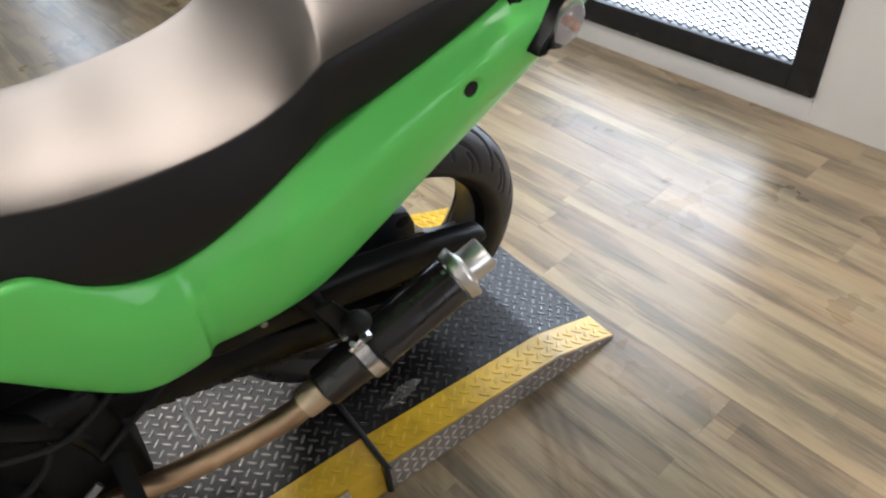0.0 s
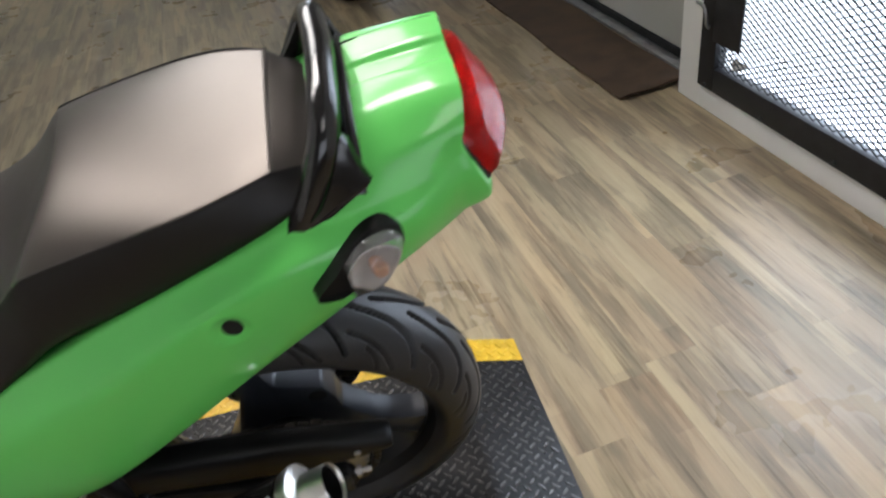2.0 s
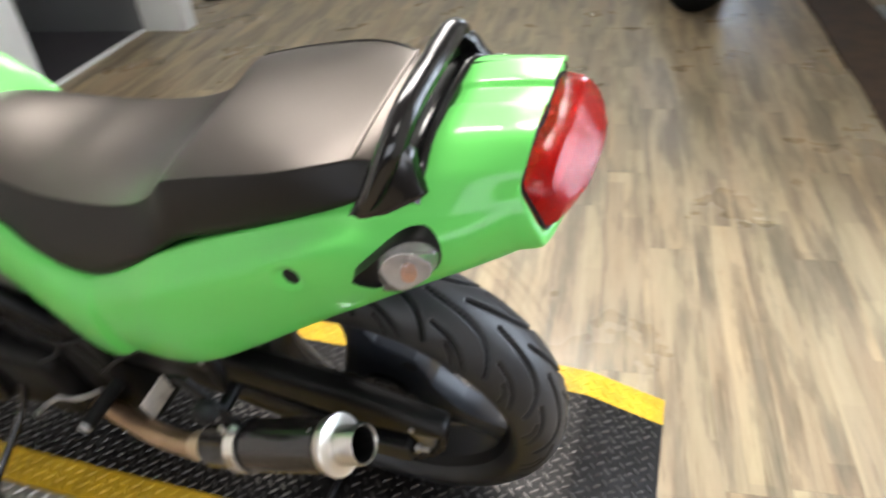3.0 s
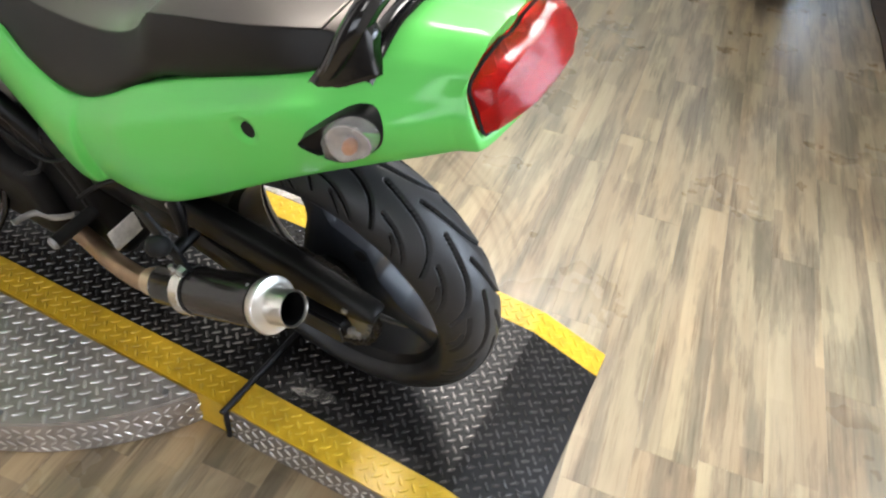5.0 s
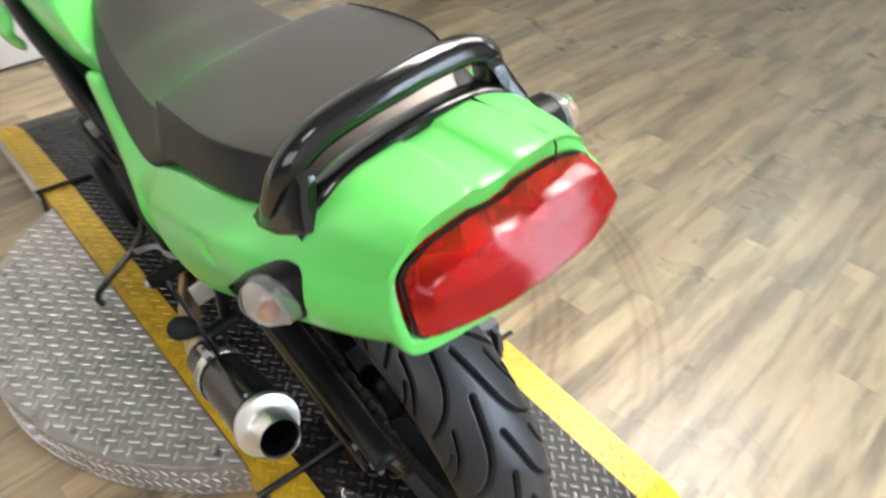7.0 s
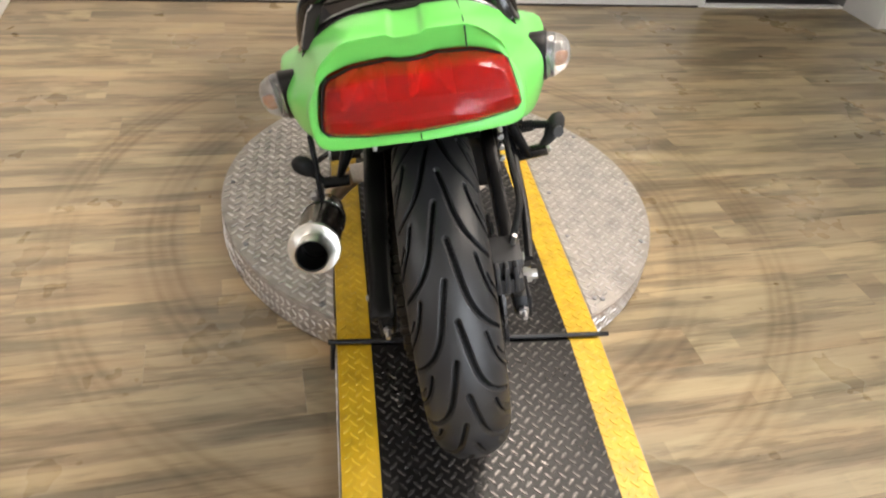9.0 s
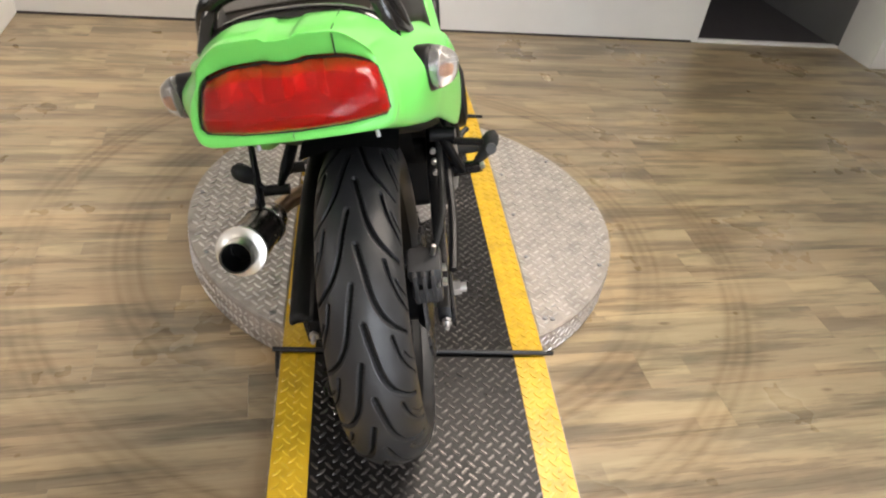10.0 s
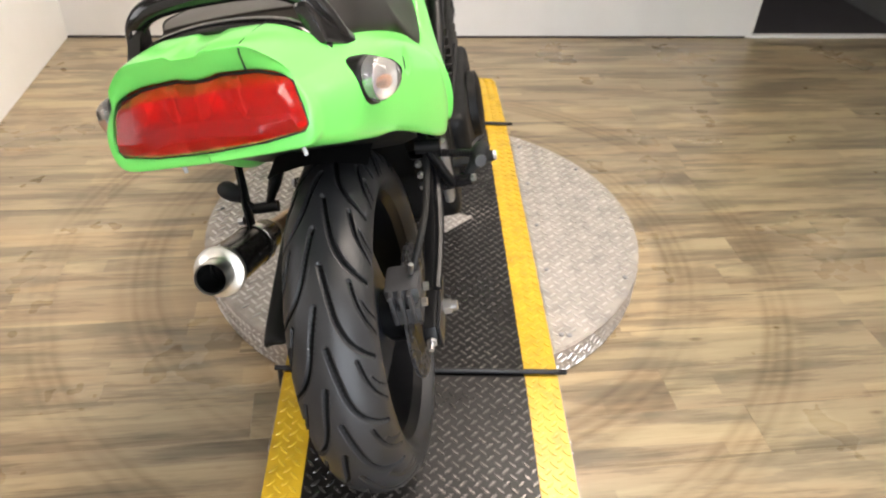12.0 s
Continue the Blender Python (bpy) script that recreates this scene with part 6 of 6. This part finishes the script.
def cruiser_wheel(name, m):
    w = thing(name, "", "", None)
    w.parent = cruiser
    w.matrix_local = m
    part("tyre", tyre_mesh("tyre", 0.303, 0.066, 0.060, 0.026, 160, 17, False), SHADE_RUBBER, w, "black tyre")
    for s in (-1, 1):
        part("whitewall", revolve("whitewall", [(s * 0.0540, 0.198), (s * 0.0610, 0.206), (s * 0.0655, 0.225), (s * 0.0620, 0.226), (s * 0.0560, 0.206)], 72, None, True), WHITEWALL, w, "cream whitewall band")
        part("rim", revolve("rim", [(s * 0.054, 0.198), (s * 0.046, 0.190), (s * 0.030, 0.178), (s * 0.025, 0.145), (s * 0.030, 0.10), (s * 0.022, 0.10), (s * 0.015, 0.18), (s * 0.030, 0.198)], 72, None, True), BLACK_CHROME, w, "polished dark rim")
    for i in range(9):
        b = box_bm((-0.012, -0.018, 0.045), (0.012, 0.018, 0.180), 0.005)
        b.transform(pose(0, 0, 0, 0, i * 40, 0))
        part("spoke", b, BLACK_CHROME, w)
    part("hub", revolve("hub", [(-0.07, 0.01), (-0.07, 0.05), (-0.03, 0.06), (0.03, 0.06), (0.07, 0.05), (0.07, 0.01)], 32), CHROME, w)
    part("brake_disc", revolve("brake_disc", [(-0.060, 0.08), (-0.060, 0.14), (-0.055, 0.14), (-0.055, 0.08)], 48, None, True), BLACK_CHROME, w)
    return w


# local axes: x along the wheel's plane, y across; the body runs off behind it
cruiser_wheel("front_wheel", pose(0, 0, 0.303))
BR = pose(0, 0, 0, 0, 0, -24)      # the front wheel is turned
cruiser_wheel("rear_wheel", BR @ pose(1.60, 0, 0.303))
for s in (-1, 1):
    part("fork_leg", tube("fork_leg", [(0.0, s * 0.105, 0.315), BR @ Vector((0.14, s * 0.105, 0.62)), BR @ Vector((0.30, s * 0.105, 0.98))], [0.03, 0.03, 0.022], 14), DARK_ALLOY, cruiser, "polished fork leg")
    part("handlebar", tube("handlebar", spline([BR @ Vector(p) for p in ((0.30, s * 0.05, 1.02), (0.34, s * 0.2, 1.08), (0.45, s * 0.36, 1.06), (0.55, s * 0.42, 1.02))], 5), 0.0125, 10), CHROME, cruiser)
    part("frame_tube", tube("frame_tube", spline([BR @ Vector(p) for p in ((0.34, s * 0.04, 0.85), (0.45, s * 0.10, 0.35), (0.60, s * 0.12, 0.18), (1.0, s * 0.12, 0.17), (1.30, s * 0.12, 0.30), (1.6, s * 0.12, 0.32))], 6), 0.017, 10), BLACK_STEEL, cruiser)
    part("exhaust_pipe", tube("exhaust_pipe", spline([BR @ Vector(p) for p in ((0.62, s * 0.10, 0.52), (0.50, s * 0.15, 0.38), (0.60, s * 0.19, 0.22), (1.0, s * 0.2, 0.22), (1.75, s * 0.2, 0.26))], 6), 0.026, 12), CHROME, cruiser)
part("front_mudguard", loft_mesh("front_mudguard", [[BR @ Vector((0.35 * math.sin(a), v, 0.315 + 0.35 * math.cos(a) - 0.05 * (abs(v) / 0.08) ** 2)) for v in (-0.08, -0.05, 0, 0.05, 0.08)] for a in [radians(x) for x in range(-30, 92, 12)]]), CRUISER_PAINT, cruiser, "silver front mudguard", subdiv=1)
part("engine", join(box_bm((0.55, -0.16, 0.2), (1.05, 0.16, 0.42), 0.04, 3), box_bm((0.58, -0.09, 0.40), (0.74, 0.09, 0.72), 0.03), box_bm((0.84, -0.09, 0.40), (1.0, 0.09, 0.72), 0.03)), ALLOY, cruiser, "air-cooled engine", m=BR)
part("fuel_tank", join(box_bm((0.42, -0.16, 0.74), (1.0, 0.16, 0.95), 0.08, 4)), CRUISER_PAINT, cruiser, "silver fuel tank", m=BR)
part("seat", join(box_bm((0.98, -0.17, 0.68), (1.5, 0.17, 0.78), 0.045, 4)), VINYL, cruiser, "black seat", m=BR)
part("rear_mudguard", loft_mesh("rear_mudguard", [[BR @ Vector((1.60 + 0.36 * math.sin(a), v, 0.315 + 0.36 * math.cos(a) - 0.06 * (abs(v) / 0.1) ** 2)) for v in (-0.1, -0.06, 0, 0.06, 0.1)] for a in [radians(x) for x in range(-60, 100, 12)]]), CRUISER_PAINT, cruiser, "silver rear mudguard", subdiv=1)
KF = CRUISE.inverted() @ Vector((1.50, 4.56, 0.008))
KT = CRUISE.inverted() @ Vector((1.30, 4.30, 0.14))
part("kickstand", tube("kickstand", spline([KT, KT.lerp(KF, 0.6), KF + Vector((0, 0, 0.012)), KF + Vector((0.03, -0.03, 0.004))], 6), 0.011, 10), SATIN_STEEL, cruiser, "chrome kickstand")
part("crash_bar", tube("crash_bar", spline([BR @ Vector(p) for p in ((0.46, -0.05, 0.62), (0.44, -0.28, 0.52), (0.46, -0.30, 0.36), (0.56, -0.08, 0.22))], 6), 0.015, 10), DARK_ALLOY, cruiser)

# cable lying by the far wall
cable = thing("floor_cable", "black cable lying in a loop on the floor", "cable", ROOM @ pose(-1.25, 4.35, 0.007))
part("cable", tube("cable", spline([(-0.25, 0.5, 0), (-0.05, 0.3, 0), (0.05, 0.05, 0), (-0.08, -0.12, 0), (-0.2, 0.0, 0.004), (-0.15, 0.25, 0.012), (0.0, 0.6, 0)], 8), 0.007, 8), BLACK_RUBBER, cable)

# ---- floor ----
FX1, FY0, FY1 = 2.43, -2.5, 7.9
floor = part("floor", box_bm((-3.0, FY0 - 0.12, -0.10), (FX1 + 0.12, FY1 + 0.12, -0.006), 0), SUBFLOOR)
floor.matrix_world = ROOM
tagged(floor, "pale weathered oak vinyl plank floor", "floor", kind="structure")
PW, PL = 0.1245, 0.914


def plank_mesh(w, l):
    b = box_bm((-w / 2 + 0.0001, 0.0001, -0.005), (w / 2 - 0.0001, l - 0.0001, 0.0), 0)
    top = [e for e in b.edges if all(v.co.z > -0.001 for v in e.verts)]
    bmesh.ops.bevel(b, geom=top, offset=0.00025, segments=1, affect="EDGES")
    return bm_mesh("plank", b, False)


PLANK = plank_mesh(PW, PL)
rng = random.Random(7)
far_v, far_f = [], []
x = -1.62
while x < 2.43:
    px = x + PW / 2
    # the floor ends at the walls
    y0 = 3.72 if px < XB - 0.02 else -0.34 if px < -0.40 else FY0
    y = y0 - rng.random() * PL * 0.95
    while y < FY1:
        lo, hi = max(y, y0), min(y + PL, FY1)
        if hi > -1.0 and lo < 4.7:
            ob = part("plank", PLANK, OAK, floor)
            ob.matrix_local = pose(px, lo, 0.0) @ Matrix.Diagonal((1, (hi - lo) / PL, 1, 1))
        else:
            o, h = len(far_v), PW / 2 - 0.0002
            far_v += [(px + sx * h, yy, zz) for zz in (-0.005, 0.0) for sx, yy in ((-1, lo + 0.0002), (1, lo + 0.0002), (1, hi - 0.0002), (-1, hi - 0.0002))]
            far_f += [(o + 4, o + 5, o + 6, o + 7), (o, o + 1, o + 5, o + 4), (o + 1, o + 2, o + 6, o + 5), (o + 2, o + 3, o + 7, o + 6), (o + 3, o, o + 4, o + 7)]
        y += PL
    x += PW
tagged(part("far_planking", mesh_of("far_planking", far_v, far_f, False), OAK, floor), kind="stuff")
